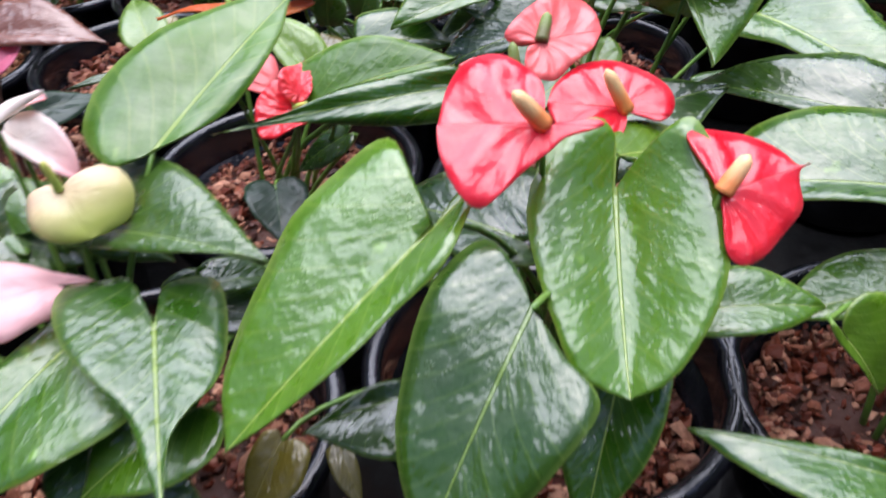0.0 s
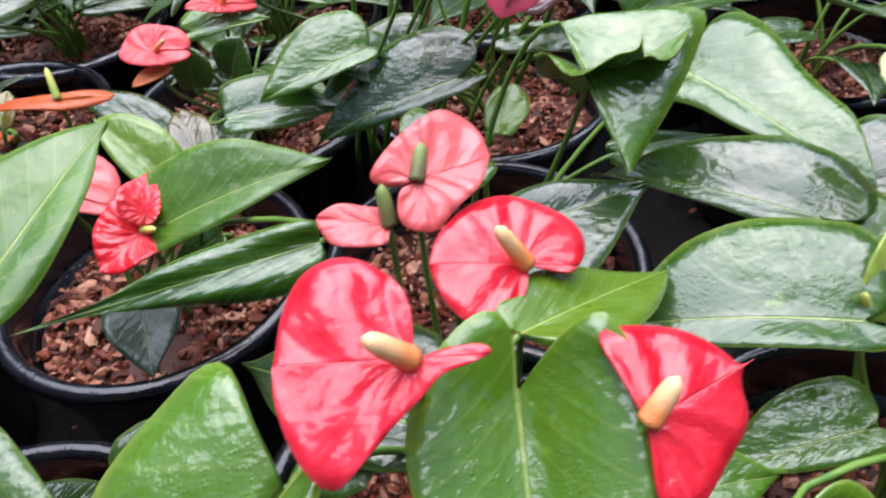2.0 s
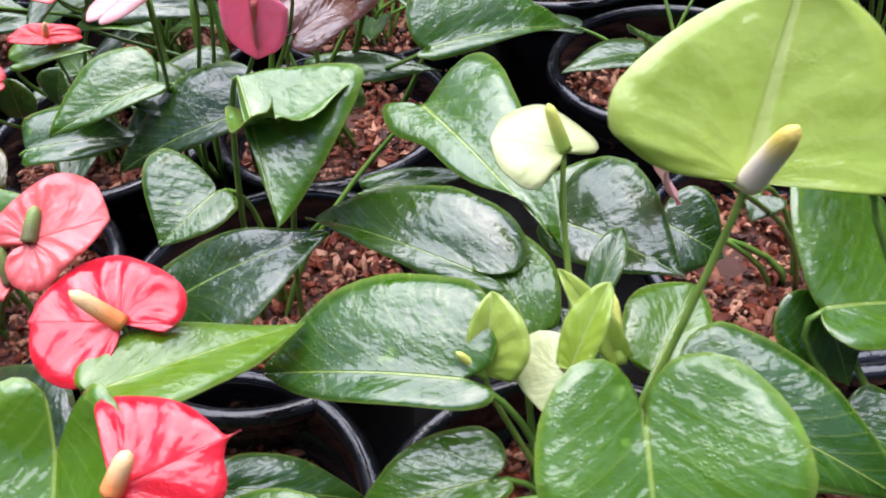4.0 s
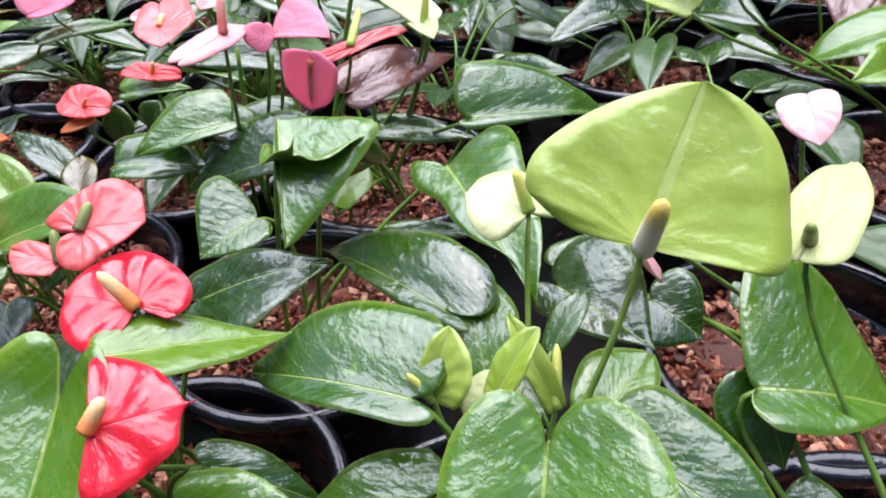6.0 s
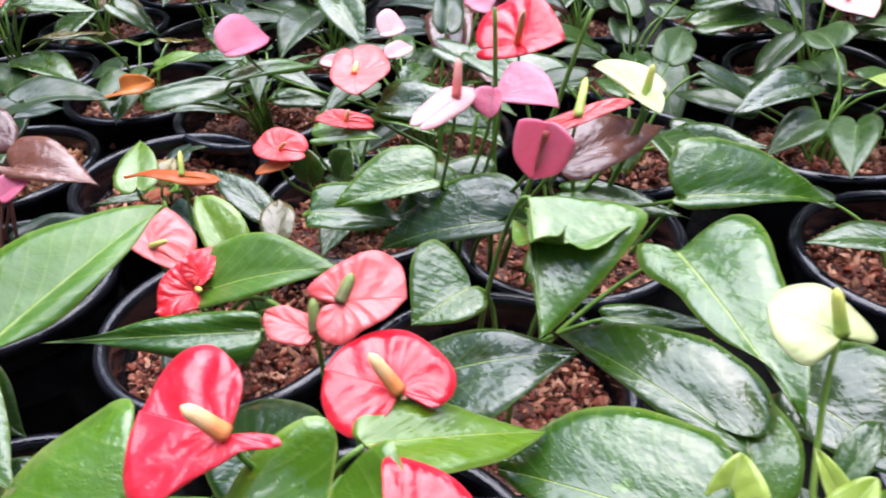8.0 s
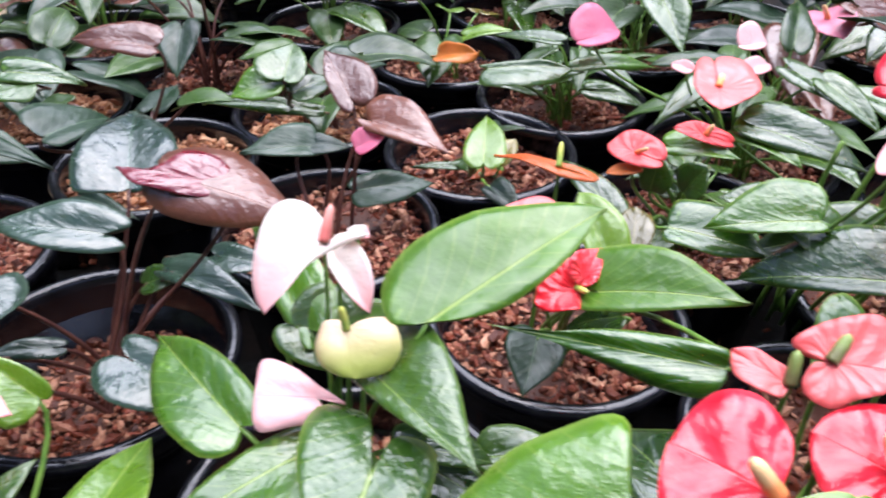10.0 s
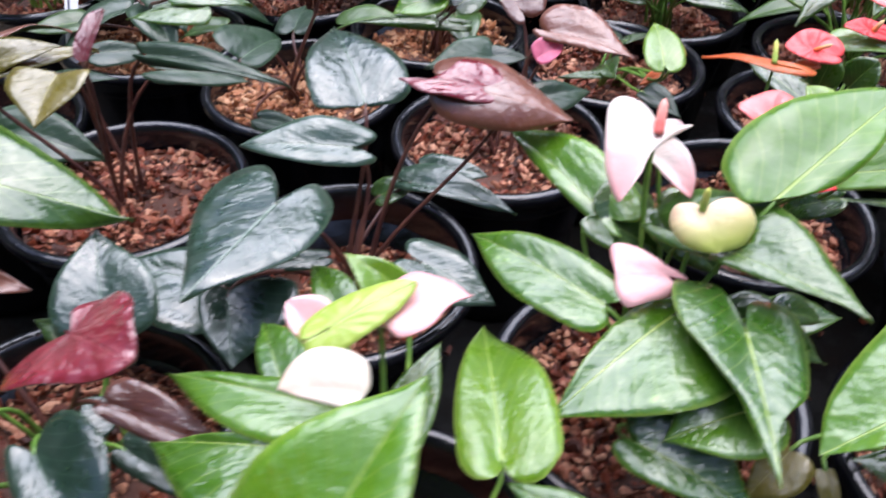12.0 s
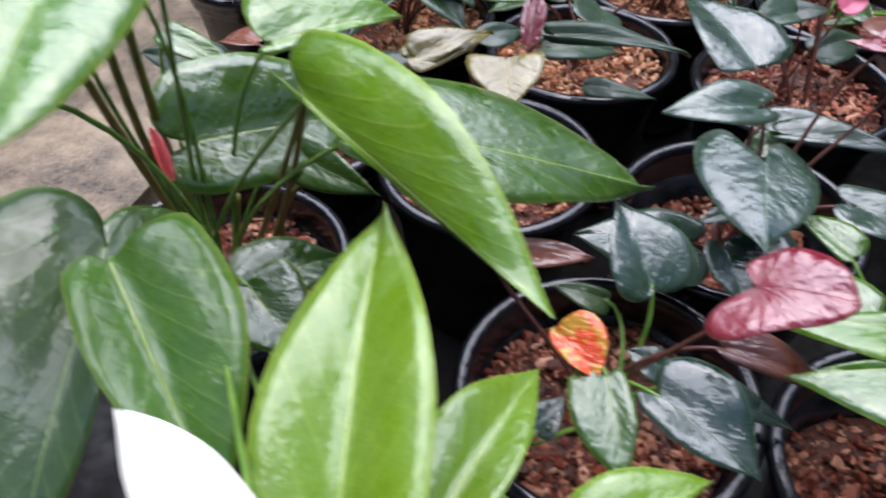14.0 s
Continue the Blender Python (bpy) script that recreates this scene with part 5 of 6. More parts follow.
bloom(lime, (0.354, 0.457, 0.466), (0.317, 0.464, 0.474), (0.151, -0.282, 0.947), 0.056, (0.346, 0.461, 0.493), CREAM, outline=CUPPED, other=CUPPED_UPPER, fan=0.5, lobe=1.0, spike_skin=SPADIX_LIME, fold=0.02, arch=0.04, belly=0.1, droop=0.06, label="cream-white spathe with a green spadix", stalk=STALK_LIME)
bloom(lime, (0.300, 0.387, 0.380), (0.309, 0.408, 0.420), (-0.181, -0.846, 0.502), 0.033, (0.287, 0.384, 0.405), LIME, left=0.64, right=1.36, spike_skin=SPADIX_LIME, lobe=0.1, fold=0.4, spike_radius=0.003, outline=OVAL, stalk=STALK_LIME)
bloom(lime, (0.343, 0.380, 0.385), (0.329, 0.364, 0.370), (-0.261, -0.532, 0.805), 0.035, (0.338, 0.372, 0.400), CREAM, left=0.23, right=1.77, spike_skin=SPADIX_LIME, lobe=0.6, fold=-0.2, spike_radius=0.003, stalk=STALK_LIME)
bloom(lime, (0.371, 0.384, 0.380), (0.343, 0.409, 0.430), (0.320, -0.769, 0.554), 0.017, (0.371, 0.406, 0.410), LIME, left=1.05, right=0.95, spike_skin=SPADIX_LIME, lobe=0.1, fold=0.6, outline=OVAL, spike_radius=0.0035, stalk=STALK_LIME)
bloom(lime, (0.338, 0.356, 0.418), (0.360, 0.380, 0.448), (-0.428, -0.482, 0.765), 0.020, None, LIME, left=1.03, right=0.97, lobe=0.1, fold=0.3, outline=OVAL)
leaf(lime, (0.329, 0.417, 0.370), (0.312, 0.478, 0.400), (0.005, -0.439, 0.898), 0.046, GREEN, left=0.79, right=1.21, lobe=0.1, fold=0.1, outline=OVAL)
leaf(lime, (0.363, 0.401, 0.360), (0.332, 0.443, 0.370), (-0.071, -0.281, 0.957), 0.033, DEEP, left=0.99, right=1.01, lobe=0.15)
leaf(lime, (0.369, 0.430, 0.380), (0.392, 0.465, 0.400), (-0.139, -0.413, 0.900), 0.020, GREEN, left=1.11, right=0.89, lobe=0.1, outline=OVAL)
leaf(lime, (0.396, 0.397, 0.350), (0.434, 0.449, 0.360), (-0.028, -0.167, 0.986), 0.049, FRESH, left=1.19, right=0.81, lobe=0.1, outline=OVAL)
leaf(lime, (0.364, 0.322, 0.413), (0.360, 0.263, 0.360), (-0.125, -0.657, 0.743), 0.109, GREEN, left=1.11, right=0.89, lobe=0.42, fold=0.2)
leaf(lime, (0.407, 0.369, 0.370), (0.504, 0.314, 0.330), (0.133, -0.419, 0.898), 0.067, GREEN, left=1.21, right=0.79, lobe=0.12)
leaf(lime, (0.296, 0.354, 0.330), (0.215, 0.351, 0.310), (-0.225, -0.244, 0.943), 0.045, GREEN, left=0.64, right=1.36, lobe=0.15)

# broad-leaved anthurium
broad_green = potted(0.135, 0.610, "anthurium with broad wet leaves", seed=9, level=0.2)
leaf(broad_green, (0.175, 0.560, 0.472), (0.195, 0.472, 0.424), (0.284, -0.410, 0.867), 0.069, GREEN, left=1.88, right=0.12, lobe=0.05, fold=0.35, wave=0.02, outline=KITE)
leaf(broad_green, (0.197, 0.561, 0.434), (0.205, 0.499, 0.484), (0.10, -0.55, 0.83), 0.085, GREEN, under=FRESH, outline=ROUND, left=1.2, right=0.8, lobe=0.45, fold=0.1, wave=0.09, arch=-0.04)
leaf(broad_green, (0.122, 0.594, 0.360), (0.083, 0.558, 0.345), (0.077, -0.454, 0.888), 0.076, GREEN, left=0.68, right=1.32, lobe=0.15, fold=0.15)
leaf(broad_green, (0.284, 0.635, 0.388), (0.360, 0.478, 0.373), (-0.163, -0.172, 0.971), 0.115, GREEN, outline=EAR_UPPER, other=EAR_LOWER, tilt_left=10, lobe=1.0, fold=0.02, arch=0.05, wave=0.02)
leaf(broad_green, (0.238, 0.603, 0.340), (0.328, 0.618, 0.330), (0.164, -0.359, 0.919), 0.024, GREEN, left=0.95, right=1.05, lobe=0.1)

# pink anthurium
right_back = potted(0.590, 0.585, "anthurium with pale wet leaves and a pink spathe", seed=10, level=0.2)
leaf(right_back, (0.377, 0.537, 0.340), (0.444, 0.482, 0.330), (-0.122, -0.316, 0.941), 0.082, DEEP, left=1.33, right=0.67, lobe=0.2)
leaf(right_back, (0.384, 0.589, 0.320), (0.451, 0.619, 0.320), (0.129, -0.292, 0.948), 0.045, DEEP, left=0.94, right=1.06, lobe=0.2)
bloom(right_back, (0.420, 0.477, 0.460), (0.452, 0.530, 0.352), (-0.965, 0.043, -0.260), 0.041, (0.406, 0.465, 0.475), BLUSH, left=0.19, right=1.81, lobe=0.12, fold=0.3)
bloom(right_back, (0.551, 0.606, 0.460), (0.556, 0.578, 0.440), (-0.163, -0.586, 0.794), 0.042, None, PINK, left=0.88, right=1.12, lobe=0.2, fold=0.2)
leaf(right_back, (0.514, 0.542, 0.340), (0.505, 0.527, 0.330), (-0.238, -0.431, 0.870), 0.027, DEEP, left=1.42, right=0.58, lobe=0.1)
leaf(right_back, (0.449, 0.534, 0.330), (0.485, 0.514, 0.310), (0.137, -0.570, 0.810), 0.068, DEEP, left=0.96, right=1.04, lobe=0.2)

# large green anthurium
right_front = potted(0.592, 0.337, "anthurium with large green leaves", seed=11, level=0.2)
leaf(right_front, (0.487, 0.400, 0.385), (0.580, 0.417, 0.350), (0.378, -0.220, 0.899), 0.114, GREEN, left=1.50, right=0.50, lobe=0.1, fold=0.15)
leaf(right_front, (0.494, 0.413, 0.370), (0.507, 0.386, 0.330), (-0.055, -0.835, 0.548), 0.047, GREEN, left=0.65, right=1.35, lobe=0.3)
bloom(right_front, (0.500, 0.426, 0.470), (0.539, 0.489, 0.480), (-0.034, -0.137, 0.990), 0.041, (0.493, 0.413, 0.490), CREAM, left=0.96, right=1.04, spike_skin=SPADIX_GREEN, lobe=0.2, fold=0.2)
leaf(right_front, (0.512, 0.379, 0.300), (0.557, 0.349, 0.280), (0.099, -0.443, 0.891), 0.037, GREEN, left=1.51, right=0.49, lobe=0.1)
leaf(right_front, (0.226, 0.290, 0.360), (0.253, 0.284, 0.320), (0.482, -0.763, 0.430), 0.038, FRESH, left=1.73, right=0.27, lobe=0.3)
leaf(right_front, (0.248, 0.219, 0.330), (0.138, 0.252, 0.340), (0.001, -0.294, 0.956), 0.037, GREEN, left=1.66, right=0.34, lobe=0.1, outline=LANCE)

# rose anthurium
rose = potted(0.182, 0.875, "tall anthurium with rose-purple flowers on long stalks", seed=12, level=0.2)
bloom(rose, (0.175, 0.660, 0.475), (0.162, 0.678, 0.420), (-0.183, -0.949, -0.257), 0.049, (0.165, 0.673, 0.430), ROSE, left=1.02, right=0.98, foot=(0.075, 0.800, 0.200), spike_skin=SPADIX_RED, spike_radius=0.003, lobe=0.12, fold=0.15)
bloom(rose, (0.123, 0.705, 0.480), (0.122, 0.696, 0.465), (0.162, -0.862, 0.481), 0.026, None, ROSE, left=0.68, right=1.32, foot=(0.045, 0.805, 0.200), lobe=0.5, fold=0.3)
bloom(rose, (0.125, 0.730, 0.470), (0.178, 0.716, 0.470), (-0.114, -0.427, 0.897), 0.040, None, ROSE, left=1.73, right=0.27, foot=(0.060, 0.805, 0.200), lobe=0.1, fold=0.2)
bloom(rose, (0.194, 0.718, 0.460), (0.240, 0.757, 0.460), (0.294, -0.352, 0.888), 0.016, (0.197, 0.759, 0.480), CORAL, left=1.05, right=0.95, foot=(0.100, 0.805, 0.200), lobe=0.7, fold=0.1, spike_skin=SPADIX_LIME)
bloom(rose, (0.098, 0.678, 0.490), (0.104, 0.711, 0.485), (0.355, 0.079, 0.932), 0.028, (0.099, 0.687, 0.520), PINK, left=1.15, right=0.85, foot=(0.030, 0.805, 0.200), spike_skin=SPADIX_RED, lobe=2.0, fold=-0.2)
bloom(rose, (0.250, 0.788, 0.450), (0.198, 0.841, 0.460), (-0.153, -0.325, 0.933), 0.029, None, CREAM, left=0.28, right=1.72, foot=(0.140, 0.805, 0.200), lobe=0.1, fold=0.2)
bloom(rose, (0.250, 0.795, 0.450), (0.264, 0.759, 0.450), (-0.164, -0.065, 0.984), 0.027, (0.254, 0.797, 0.480), CREAM, left=0.88, right=1.12, foot=(0.140, 0.805, 0.200), lobe=0.8, fold=0.4, spike_skin=SPADIX_LIME)
leaf(rose, (0.187, 0.731, 0.410), (0.273, 0.837, 0.400), (0.358, -0.207, 0.910), 0.059, BRONZE, left=1.08, right=0.92, lobe=0.1, under=UNDER_RED)
leaf(rose, (0.059, 0.730, 0.380), (-0.033, 0.697, 0.360), (-0.003, -0.514, 0.857), 0.054, GREEN, left=0.50, right=1.50, lobe=0.1, outline=LANCE)
leaf(rose, (0.098, 0.765, 0.360), (0.002, 0.734, 0.320), (-0.152, -0.573, 0.805), 0.076, DEEP, left=1.15, right=0.85, lobe=0.2)
leaf(rose, (0.127, 0.699, 0.360), (0.005, 0.703, 0.310), (-0.350, -0.465, 0.813), 0.067, DEEP, left=0.50, right=1.50, lobe=0.2)
leaf(rose, (0.018, 0.749, 0.370), (-0.033, 0.744, 0.370), (0.044, -0.448, 0.893), 0.042, DEEP, left=0.91, right=1.09, lobe=0.2)
leaf(rose, (0.297, 0.755, 0.370), (0.440, 0.817, 0.340), (0.337, -0.355, 0.872), 0.068, GREEN, left=1.56, right=0.44, lobe=0.1, fold=0.25)
leaf(rose, (0.191, 0.798, 0.340), (0.306, 0.782, 0.330), (0.016, -0.443, 0.896), 0.035, GREEN, left=0.73, right=1.27, lobe=0.15)
leaf(rose, (0.160, 0.703, 0.300), (0.185, 0.749, 0.320), (0.022, -0.409, 0.912), 0.039, FRESH, left=0.81, right=1.19, lobe=0.1, outline=OVAL)
leaf(rose, (-0.049, 0.893, 0.370), (0.029, 0.864, 0.360), (-0.022, -0.373, 0.928), 0.050, GREEN, left=1.52, right=0.48, lobe=0.1)
leaf(rose, (0.067, 0.746, 0.360), (0.008, 0.748, 0.380), (0.277, -0.456, 0.846), 0.055, DEEP, left=1.11, right=0.89, lobe=0.1)
leaf(rose, (0.098, 0.724, 0.350), (0.154, 0.764, 0.320), (0.545, -0.155, 0.824), 0.049, DEEP, left=1.04, right=0.96, lobe=0.1)
bloom(rose, (0.112, 0.914, 0.453), (0.163, 0.918, 0.460), (-0.078, -0.535, 0.841), 0.077, (0.124, 0.877, 0.500), RED, left=1.45, right=0.55, lobe=0.9, fold=0.2)
stem(rose, (0.049, 0.800, 0.221), (0.047, 0.800, 0.328), (0.055, 0.800, 0.428), 0.0026, STALK)
stem(rose, (0.062, 0.800, 0.222), (0.075, 0.800, 0.330), (0.090, 0.800, 0.420), 0.0026, STALK)
stem(rose, (0.100, 0.800, 0.225), (0.107, 0.800, 0.399), (0.108, 0.800, 0.526), 0.0026, STALK)
stem(rose, (0.114, 0.800, 0.234), (0.161, 0.800, 0.407), (0.196, 0.800, 0.527), 0.0026, STALK)
stem(rose, (0.198, 0.800, 0.286), (0.231, 0.800, 0.365), (0.253, 0.800, 0.434), 0.0026, STALK)
stem(rose, (0.056, 0.800, 0.222), (0.041, 0.800, 0.276), (0.030, 0.800, 0.320), 0.0026, STALK)
stem(rose, (0.183, 0.800, 0.289), (0.188, 0.800, 0.336), (0.188, 0.800, 0.369), 0.0026, STALK)
stem(rose, (0.253, 0.800, 0.267), (0.274, 0.800, 0.305), (0.296, 0.800, 0.348), 0.0026, STALK)

# young coral anthurium
small_coral = potted(-0.082, 0.900, "bushy young anthurium with small coral flowers", seed=13, level=0.2)
bloom(small_coral, (-0.128, 0.788, 0.370), (-0.161, 0.789, 0.370), (-0.012, -0.437, 0.900), 0.043, (-0.114, 0.776, 0.385), CORAL, left=0.85, right=1.15, lobe=0.9, fold=0.2, spike_radius=0.0025)
bloom(small_coral, (-0.127, 0.778, 0.355), (-0.151, 0.765, 0.350), (0.077, -0.476, 0.876), 0.015, None, ORANGE, left=0.83, right=1.17, lobe=0.4)
bloom(small_coral, (-0.072, 0.847, 0.380), (-0.105, 0.837, 0.385), (0.254, -0.428, 0.867), 0.024, (-0.066, 0.845, 0.395), CORAL, left=0.95, right=1.05, lobe=0.9, fold=0.2, spike_radius=0.003)
leaf(small_coral, (-0.066, 0.713, 0.340), (0.030, 0.728, 0.330), (0.156, -0.404, 0.901), 0.056, GREEN, left=1.22, right=0.78, lobe=0.05, outline=LANCE)
leaf(small_coral, (-0.031, 0.894, 0.380), (0.095, 0.891, 0.360), (0.129, -0.475, 0.870), 0.055, DEEP, left=1.27, right=0.73, lobe=0.15)
leaf(small_coral, (-0.104, 0.840, 0.360), (-0.030, 0.848, 0.360), (0.050, -0.459, 0.887), 0.031, GREEN, left=1.32, right=0.68, lobe=0.15)
leaf(small_coral, (-0.076, 0.819, 0.320), (-0.058, 0.816, 0.360), (-0.531, -0.830, 0.170), 0.045, DEEP, left=0.99, right=1.01, outline=OVAL, lobe=0.1)
leaf(small_coral, (-0.110, 0.805, 0.320), (-0.107, 0.810, 0.360), (0.138, -0.984, 0.116), 0.036, DEEP, left=0.87, right=1.13, outline=OVAL, lobe=0.1)
tuft(small_coral, 7, 0.06, 13, [GREEN, DEEP], reach=0.05, top=0.10)

# second dark-leaved anthurium
dark_small = potted(-0.453, 0.662, "dark-leaved anthurium with bronze new leaves", seed=14, level=0.215)
leaf(dark_small, (-0.469, 0.744, 0.370), (-0.537, 0.786, 0.400), (0.163, -0.377, 0.912), 0.057, BRONZE, left=0.67, right=1.33, under=UNDER_RED, stalk=STALK_RED, lobe=0.25)
leaf(dark_small, (-0.418, 0.719, 0.360), (-0.312, 0.714, 0.350), (0.067, -0.418, 0.906), 0.053, BRONZE, left=1.44, right=0.56, under=UNDER_RED, stalk=STALK_RED, lobe=0.2)
leaf(dark_small, (-0.479, 0.678, 0.330), (-0.540, 0.621, 0.330), (0.308, -0.329, 0.893), 0.046, DARK, left=0.71, right=1.29, stalk=STALK_RED, lobe=0.1)
leaf(dark_small, (-0.488, 0.680, 0.330), (-0.437, 0.701, 0.330), (0.170, -0.420, 0.892), 0.032, DARK, left=0.88, right=1.12, stalk=STALK_RED, lobe=0.1)
leaf(dark_small, (-0.436, 0.704, 0.270), (-0.372, 0.782, 0.260), (0.379, -0.196, 0.904), 0.053, DARK, left=0.78, right=1.22, stalk=STALK_RED, lobe=0.1)
bloom(dark_small, (-0.421, 0.697, 0.340), (-0.402, 0.717, 0.350), (0.116, -0.519, 0.847), 0.034, None, ROSE, left=1.01, right=0.99, lobe=0.3, fold=0.4, stalk=STALK_RED)

# yellowing anthurium
yellowing = potted(-0.380, 0.925, "anthurium with a yellowing leaf", seed=15, level=0.2)
leaf(yellowing, (-0.282, 0.736, 0.340), (-0.313, 0.802, 0.360), (0.052, -0.267, 0.962), 0.048, FRESH, left=0.97, right=1.03, lobe=0.15)
leaf(yellowing, (-0.278, 0.771, 0.320), (-0.275, 0.802, 0.340), (0.113, -0.548, 0.829), 0.026, OLIVE, left=1.12, right=0.88, lobe=0.1, outline=OVAL)
leaf(yellowing, (-0.290, 0.790, 0.300), (-0.308, 0.752, 0.300), (0.290, -0.141, 0.947), 0.017, ORANGE, left=0.95, right=1.05, lobe=0.1)
leaf(yellowing, (-0.307, 0.810, 0.260), (-0.251, 0.783, 0.250), (-0.005, -0.363, 0.932), 0.034, DARK, left=1.18, right=0.82, lobe=0.1)
leaf(yellowing, (-0.371, 0.852, 0.250), (-0.430, 0.814, 0.250), (0.240, -0.371, 0.897), 0.015, DEEP, left=0.93, right=1.07, lobe=0.1)
tuft(yellowing, 3, 0.06, 15, [DEEP, DARK], reach=0.05, top=0.08)

# olive-leaved anthurium
olive = potted(-0.801, 0.376, "dark anthurium with an olive leaf and reddish stalks", seed=16, level=0.215)
leaf(olive, (-0.775, 0.322, 0.410), (-0.757, 0.268, 0.387), (0.084, -0.363, 0.928), 0.077, OLIVE, left=0.97, right=1.03, under=UNDER_RED, stalk=STALK_RED, lobe=0.05, label="olive-yellow old leaf hanging down")
leaf(olive, (-0.744, 0.402, 0.400), (-0.600, 0.439, 0.380), (0.229, -0.416, 0.880), 0.026, DARK, left=1.40, right=0.60, under=UNDER_RED, stalk=STALK_RED, lobe=0.1, outline=LANCE)
leaf(olive, (-0.872, 0.314, 0.400), (-0.810, 0.404, 0.390), (0.369, -0.154, 0.916), 0.039, OLIVE, left=0.81, right=1.19, under=UNDER_RED, stalk=STALK_RED, lobe=0.1)
leaf(olive, (-0.750, 0.428, 0.370), (-0.678, 0.474, 0.350), (0.404, -0.249, 0.880), 0.048, DARK, left=1.12, right=0.88, stalk=STALK_RED, lobe=0.25)
leaf(olive, (-0.824, 0.413, 0.380), (-0.789, 0.456, 0.370), (0.475, -0.176, 0.862), 0.034, DARK, left=0.69, right=1.31, stalk=STALK_RED, lobe=0.2)
bloom(olive, (-0.757, 0.338, 0.420), (-0.766, 0.386, 0.450), (0.108, -0.517, 0.849), 0.024, None, MAROON, left=0.81, right=1.19, lobe=0.1, outline=OVAL, fold=0.7, stalk=STALK_RED)

# pale-chip anthurium
tan_chips = potted(-0.747, 0.664, "anthurium in a pot topped with pale husk chips", seed=17, level=0.215, skin=CHIPS_TAN)
leaf(tan_chips, (-0.712, 0.522, 0.270), (-0.626, 0.531, 0.260), (0.143, -0.304, 0.942), 0.032, DARK, left=0.82, right=1.18, stalk=STALK_RED, lobe=0.1)
leaf(tan_chips, (-0.708, 0.502, 0.360), (-0.721, 0.595, 0.340), (0.355, 0.246, 0.902), 0.066, DARK, left=1.25, right=0.75, stalk=STALK_RED, lobe=0.1)
leaf(tan_chips, (-0.727, 0.683, 0.400), (-0.832, 0.645, 0.400), (0.161, -0.444, 0.881), 0.052, BRONZE, left=0.82, right=1.18, stalk=STALK_RED, lobe=0.1)
tuft(tan_chips, 3, 0.08, 33, [DARK, DULL], stalk=STALK_RED, top=0.14, reach=0.10)

# third dark-leaved anthurium
left_back = potted(-1.030, 0.690, "dark-leaved anthurium among pale husk chips", seed=18, level=0.21, skin=CHIPS_TAN)
leaf(left_back, (-0.801, 0.559, 0.380), (-0.874, 0.507, 0.370), (0.204, -0.455, 0.867), 0.037, DEEP, left=1.66, right=0.34, stalk=STALK_RED, lobe=0.1)
leaf(left_back, (-0.832, 0.552, 0.390), (-0.764, 0.605, 0.370), (0.452, -0.260, 0.853), 0.039, GREEN, left=1.13, right=0.87, stalk=STALK_RED, lobe=0.1)
tuft(left_back, 9, 0.10, 31, [DARK, DULL, DARK], stalk=STALK_RED, top=0.2)

# few-leaved dark anthurium
left_mid = potted(-1.060, 0.385, "dark anthurium with a few bronze leaves", seed=28, level=0.2)
leaf(left_mid, (-0.866, 0.314, 0.400), (-0.815, 0.367, 0.410), (0.260, -0.420, 0.870), 0.038, OLIVE, left=1.27, right=0.73, under=UNDER_RED, stalk=STALK_RED, lobe=0.1)
tuft(left_mid, 7, 0.10, 71, [DARK, BRONZE, DULL], stalk=STALK_RED, top=0.17)

# dark green anthurium
back_dark = potted(-0.656, 0.915, "dark green anthurium with reddish stalks", seed=19, skin=CHIPS_TAN, level=0.2)
leaf(back_dark, (-0.575, 0.731, 0.370), (-0.622, 0.698, 0.350), (0.062, -0.580, 0.812), 0.054, GREEN, left=0.95, right=1.05, stalk=STALK_RED, lobe=0.2)
leaf(back_dark, (-0.559, 0.733, 0.380), (-0.583, 0.786, 0.400), (0.211, -0.256, 0.943), 0.064, DEEP, left=1.20, right=0.80, stalk=STALK_RED, lobe=0.2)
leaf(back_dark, (-0.549, 0.742, 0.360), (-0.534, 0.800, 0.360), (0.371, -0.098, 0.924), 0.041, DEEP, left=0.80, right=1.20, stalk=STALK_RED, lobe=0.2)
leaf(back_dark, (-0.566, 0.792, 0.310), (-0.705, 0.726, 0.310), (0.203, -0.427, 0.881), 0.027, DEEP, left=1.12, right=0.88, stalk=STALK_RED, lobe=0.1)
tuft(back_dark, 6, 0.10, 35, [DARK, DULL], stalk=STALK_RED, top=0.17, reach=0.10)

# tall dark anthurium
back_left = potted(-0.930, 0.950, "dark-leaved anthurium with tall reddish stalks", seed=20, level=0.2)
tuft(back_left, 11, 0.11, 41, [DARK, DULL, BRONZE, DARK], stalk=STALK_RED, top=0.22)

# withered anthurium
withered = potted(-0.600, 1.210, "anthurium with a withered orange-brown leaf", seed=21, level=0.2)
leaf(withered, (-0.532, 1.060, 0.300), (-0.439, 1.039, 0.330), (-0.365, -0.408, 0.837), 0.055, ORANGE, left=0.58, right=1.42, lobe=0.2, wave=0.08, fold=0.4, label="withered orange-brown leaf")
tuft(withered, 6, 0.10, 42, [FRESH, OLIVE, DULL], top=0.16)

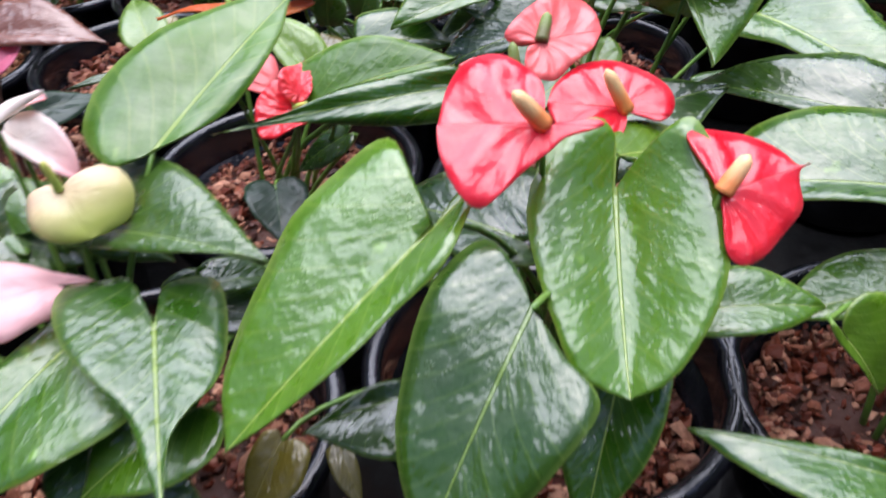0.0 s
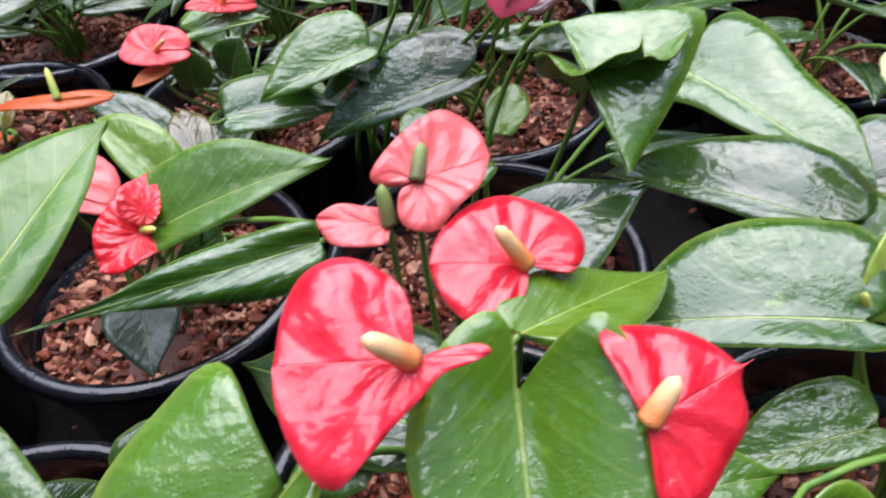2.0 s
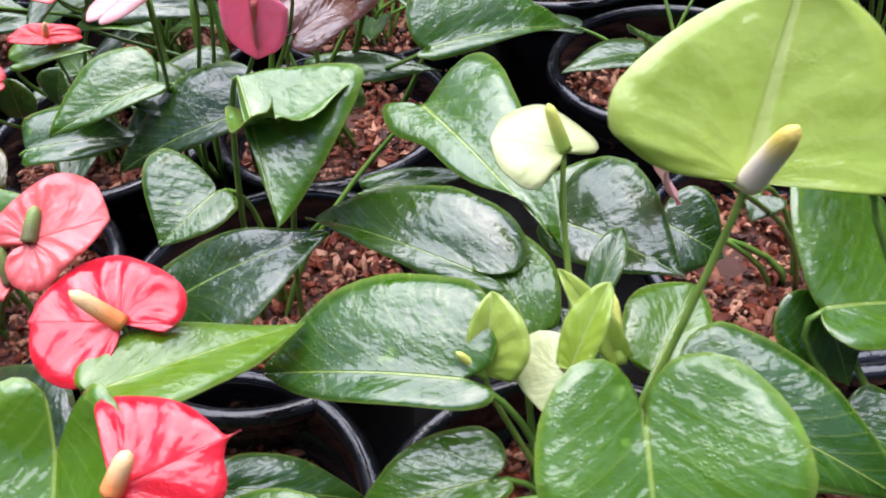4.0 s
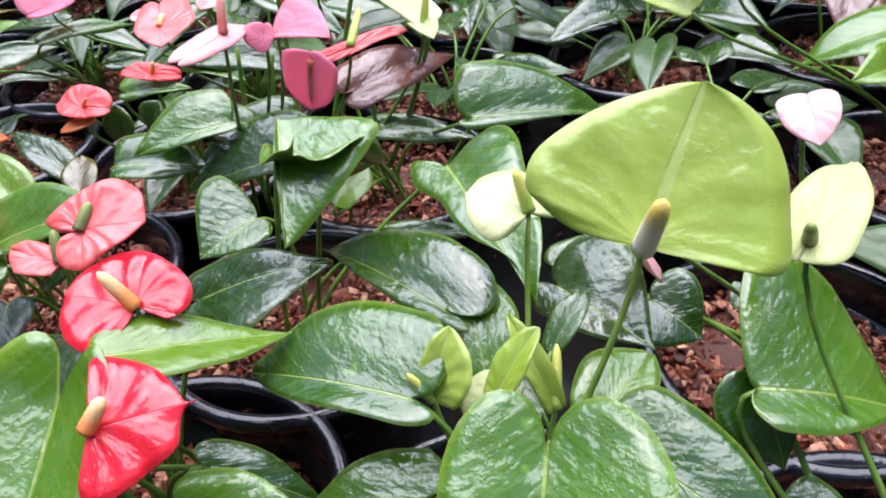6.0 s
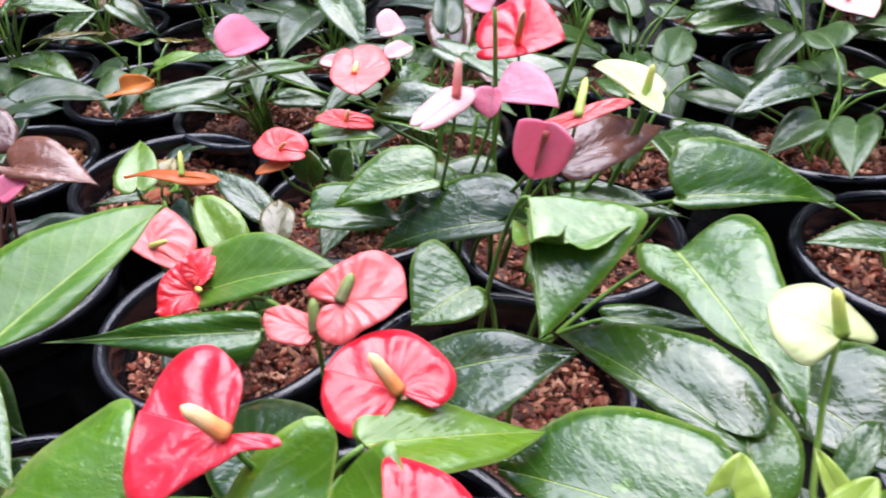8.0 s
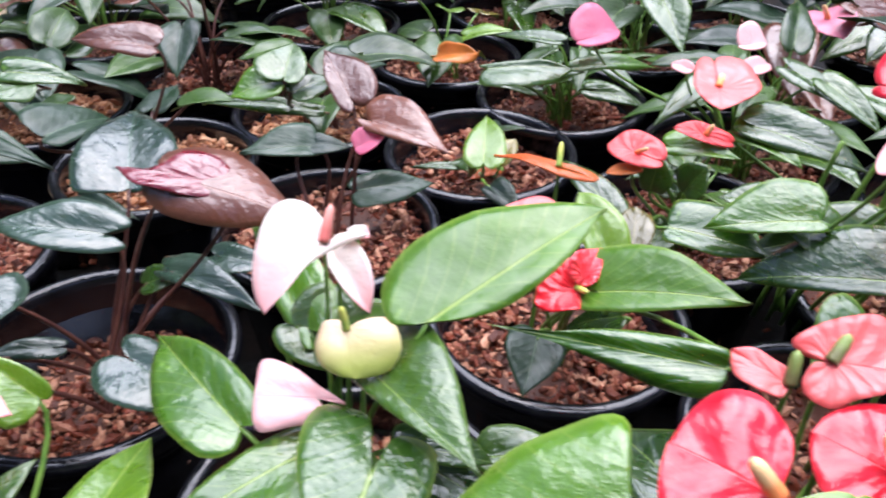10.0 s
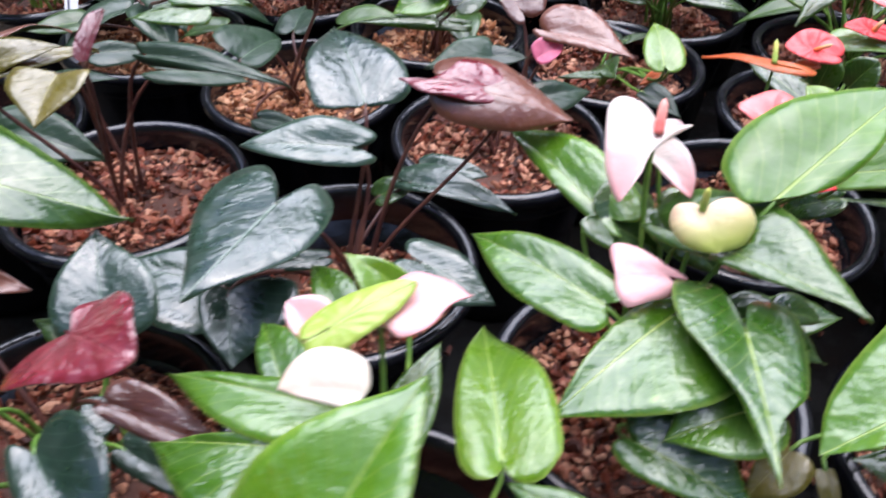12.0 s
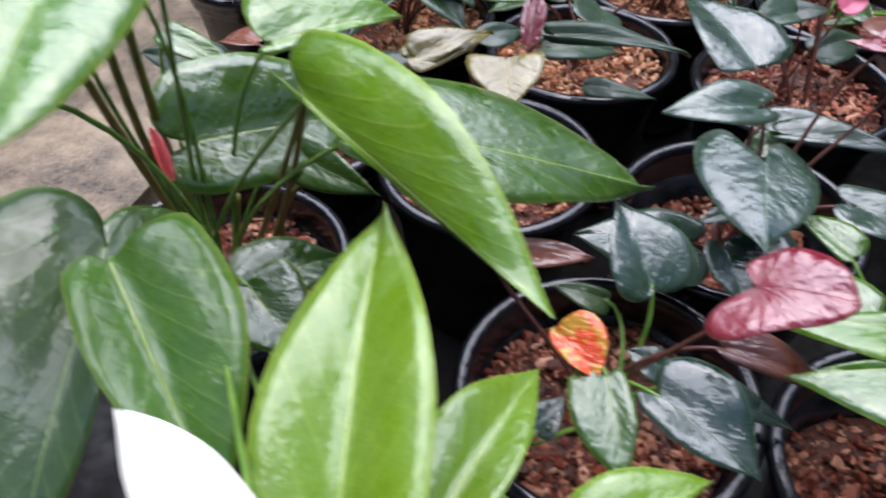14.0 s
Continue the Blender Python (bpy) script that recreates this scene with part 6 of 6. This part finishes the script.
# bushy anthurium
bushy = potted(-0.352, 1.155, "bushy narrow-leaved green anthurium in a black pot", seed=22, level=0.2)
leaf(bushy, (-0.378, 0.930, 0.360), (-0.263, 0.990, 0.360), (0.230, -0.437, 0.869), 0.050, DEEP, left=0.40, right=1.60, lobe=0.1, outline=LANCE)
leaf(bushy, (-0.260, 0.952, 0.380), (-0.180, 1.053, 0.360), (0.426, -0.163, 0.890), 0.025, GREEN, left=1.21, right=0.79, lobe=0.1, outline=LANCE)
tuft(bushy, 16, 0.10, 43, [DULL, DEEP], top=0.14, reach=0.07, narrow=0.4)

# coral anthurium
coral_back = potted(-0.060, 1.110, "anthurium with coral flowers over narrow leaves", seed=23, level=0.2)
bloom(coral_back, (-0.080, 0.909, 0.410), (-0.067, 0.875, 0.400), (0.044, -0.268, 0.962), 0.071, (-0.081, 0.926, 0.420), CORAL, left=1.22, right=0.78, lobe=1.6, fold=0.2)
bloom(coral_back, (-0.062, 1.010, 0.400), (-0.046, 1.037, 0.400), (0.320, -0.191, 0.928), 0.028, None, PINK, left=0.92, right=1.08, lobe=0.4, fold=0.4)
bloom(coral_back, (-0.130, 0.973, 0.400), (-0.150, 0.975, 0.400), (-0.050, -0.475, 0.879), 0.022, None, PINK, left=1.29, right=0.71, lobe=0.4, fold=0.4)
bloom(coral_back, (-0.246, 0.962, 0.420), (-0.227, 0.996, 0.420), (0.421, -0.234, 0.876), 0.058, None, ROSE, left=1.41, right=0.59, lobe=0.8, fold=0.3)
bloom(coral_back, (-0.073, 1.038, 0.420), (-0.057, 1.051, 0.420), (0.320, -0.401, 0.858), 0.039, None, PINK, left=1.44, right=0.56, lobe=0.8, fold=0.3)
tuft(coral_back, 14, 0.12, 44, [DULL, DEEP], top=0.18, narrow=0.45)

# leafy anthurium
rose_back = potted(0.230, 1.110, "leafy anthurium with rose buds", seed=24, level=0.2)
tuft(rose_back, 12, 0.12, 45, [DEEP, DULL], top=0.16, narrow=0.55)

# young dark anthurium
behind_lime = potted(0.570, 0.900, "young anthurium with dark wet leaves", seed=25, level=0.2)
tuft(behind_lime, 7, 0.09, 46, [DEEP, DULL], top=0.13)
leaf(behind_lime, (0.518, 0.615, 0.370), (0.477, 0.767, 0.360), (-0.374, -0.042, 0.927), 0.020, DEEP, left=0.42, right=1.58, lobe=0.1, outline=LANCE)

# leafy pale anthurium
far_right = potted(0.516, 1.193, "leafy anthurium with pale wet leaves", seed=26, level=0.2)
tuft(far_right, 12, 0.13, 47, [DEEP, DULL], top=0.17, narrow=0.6)

# white anthurium
white_back = potted(0.800, 0.880, "anthurium with a white flower and yellowing leaf", seed=27, level=0.2)
tuft(white_back, 7, 0.13, 48, [DEEP, FRESH, DULL], top=0.2)
leaf(white_back, (0.503, 0.811, 0.450), (0.449, 0.863, 0.450), (-0.321, -0.333, 0.886), 0.034, LIME, left=0.56, right=1.44, lobe=0.05, outline=LANCE)
bloom(white_back, (0.527, 0.802, 0.500), (0.486, 0.867, 0.500), (-0.462, -0.287, 0.839), 0.042, None, WHITE, left=1.00, right=1.00, lobe=0.5, fold=0.2)

# farther rows, seen over the nearer plants
for i, (x, y) in enumerate(((-1.2, 0.97), (-0.88, 1.24), (-0.32, 1.44), (-0.04, 1.38), (0.25, 1.40), (0.53, 1.46), (0.82, 1.22), (-0.60, 1.50), (-0.90, 1.53), (0.86, 0.60), (1.08, 0.95), (1.10, 1.30), (0.84, 1.52), (-0.18, 1.70), (0.12, 1.68), (0.42, 1.74), (0.72, 1.78), (1.05, 1.62), (-0.48, 1.76), (-1.2, 1.4), (-1.47, 1.13), (-1.48, 1.43), (-1.20, 1.70), (-0.84, 1.82), (-1.33, 0.76))):
    far = potted(x, y, "leafy green anthurium in a black pot" if i % 3 else "dark leafy anthurium in a black pot", seed=30 + i, level=0.2)
    tuft(far, 11, 0.13, 60 + i, [DEEP, DULL] if i % 3 else [DARK, DULL, BRONZE], top=0.2, narrow=0.6)
    if i % 2:
        serial[0] += 1
        h = 0.36 + 0.05 * ((i * 7) % 5) / 4
        bloom(far, (x + 0.03, y - 0.03, h), (x + 0.06, y - 0.08, h - 0.01), (0.1, -0.6, 0.7), 0.07, (x + 0.02, y - 0.05, h + 0.025), (ROSE, CORAL, PINK)[i % 3], lobe=0.5, fold=0.2)
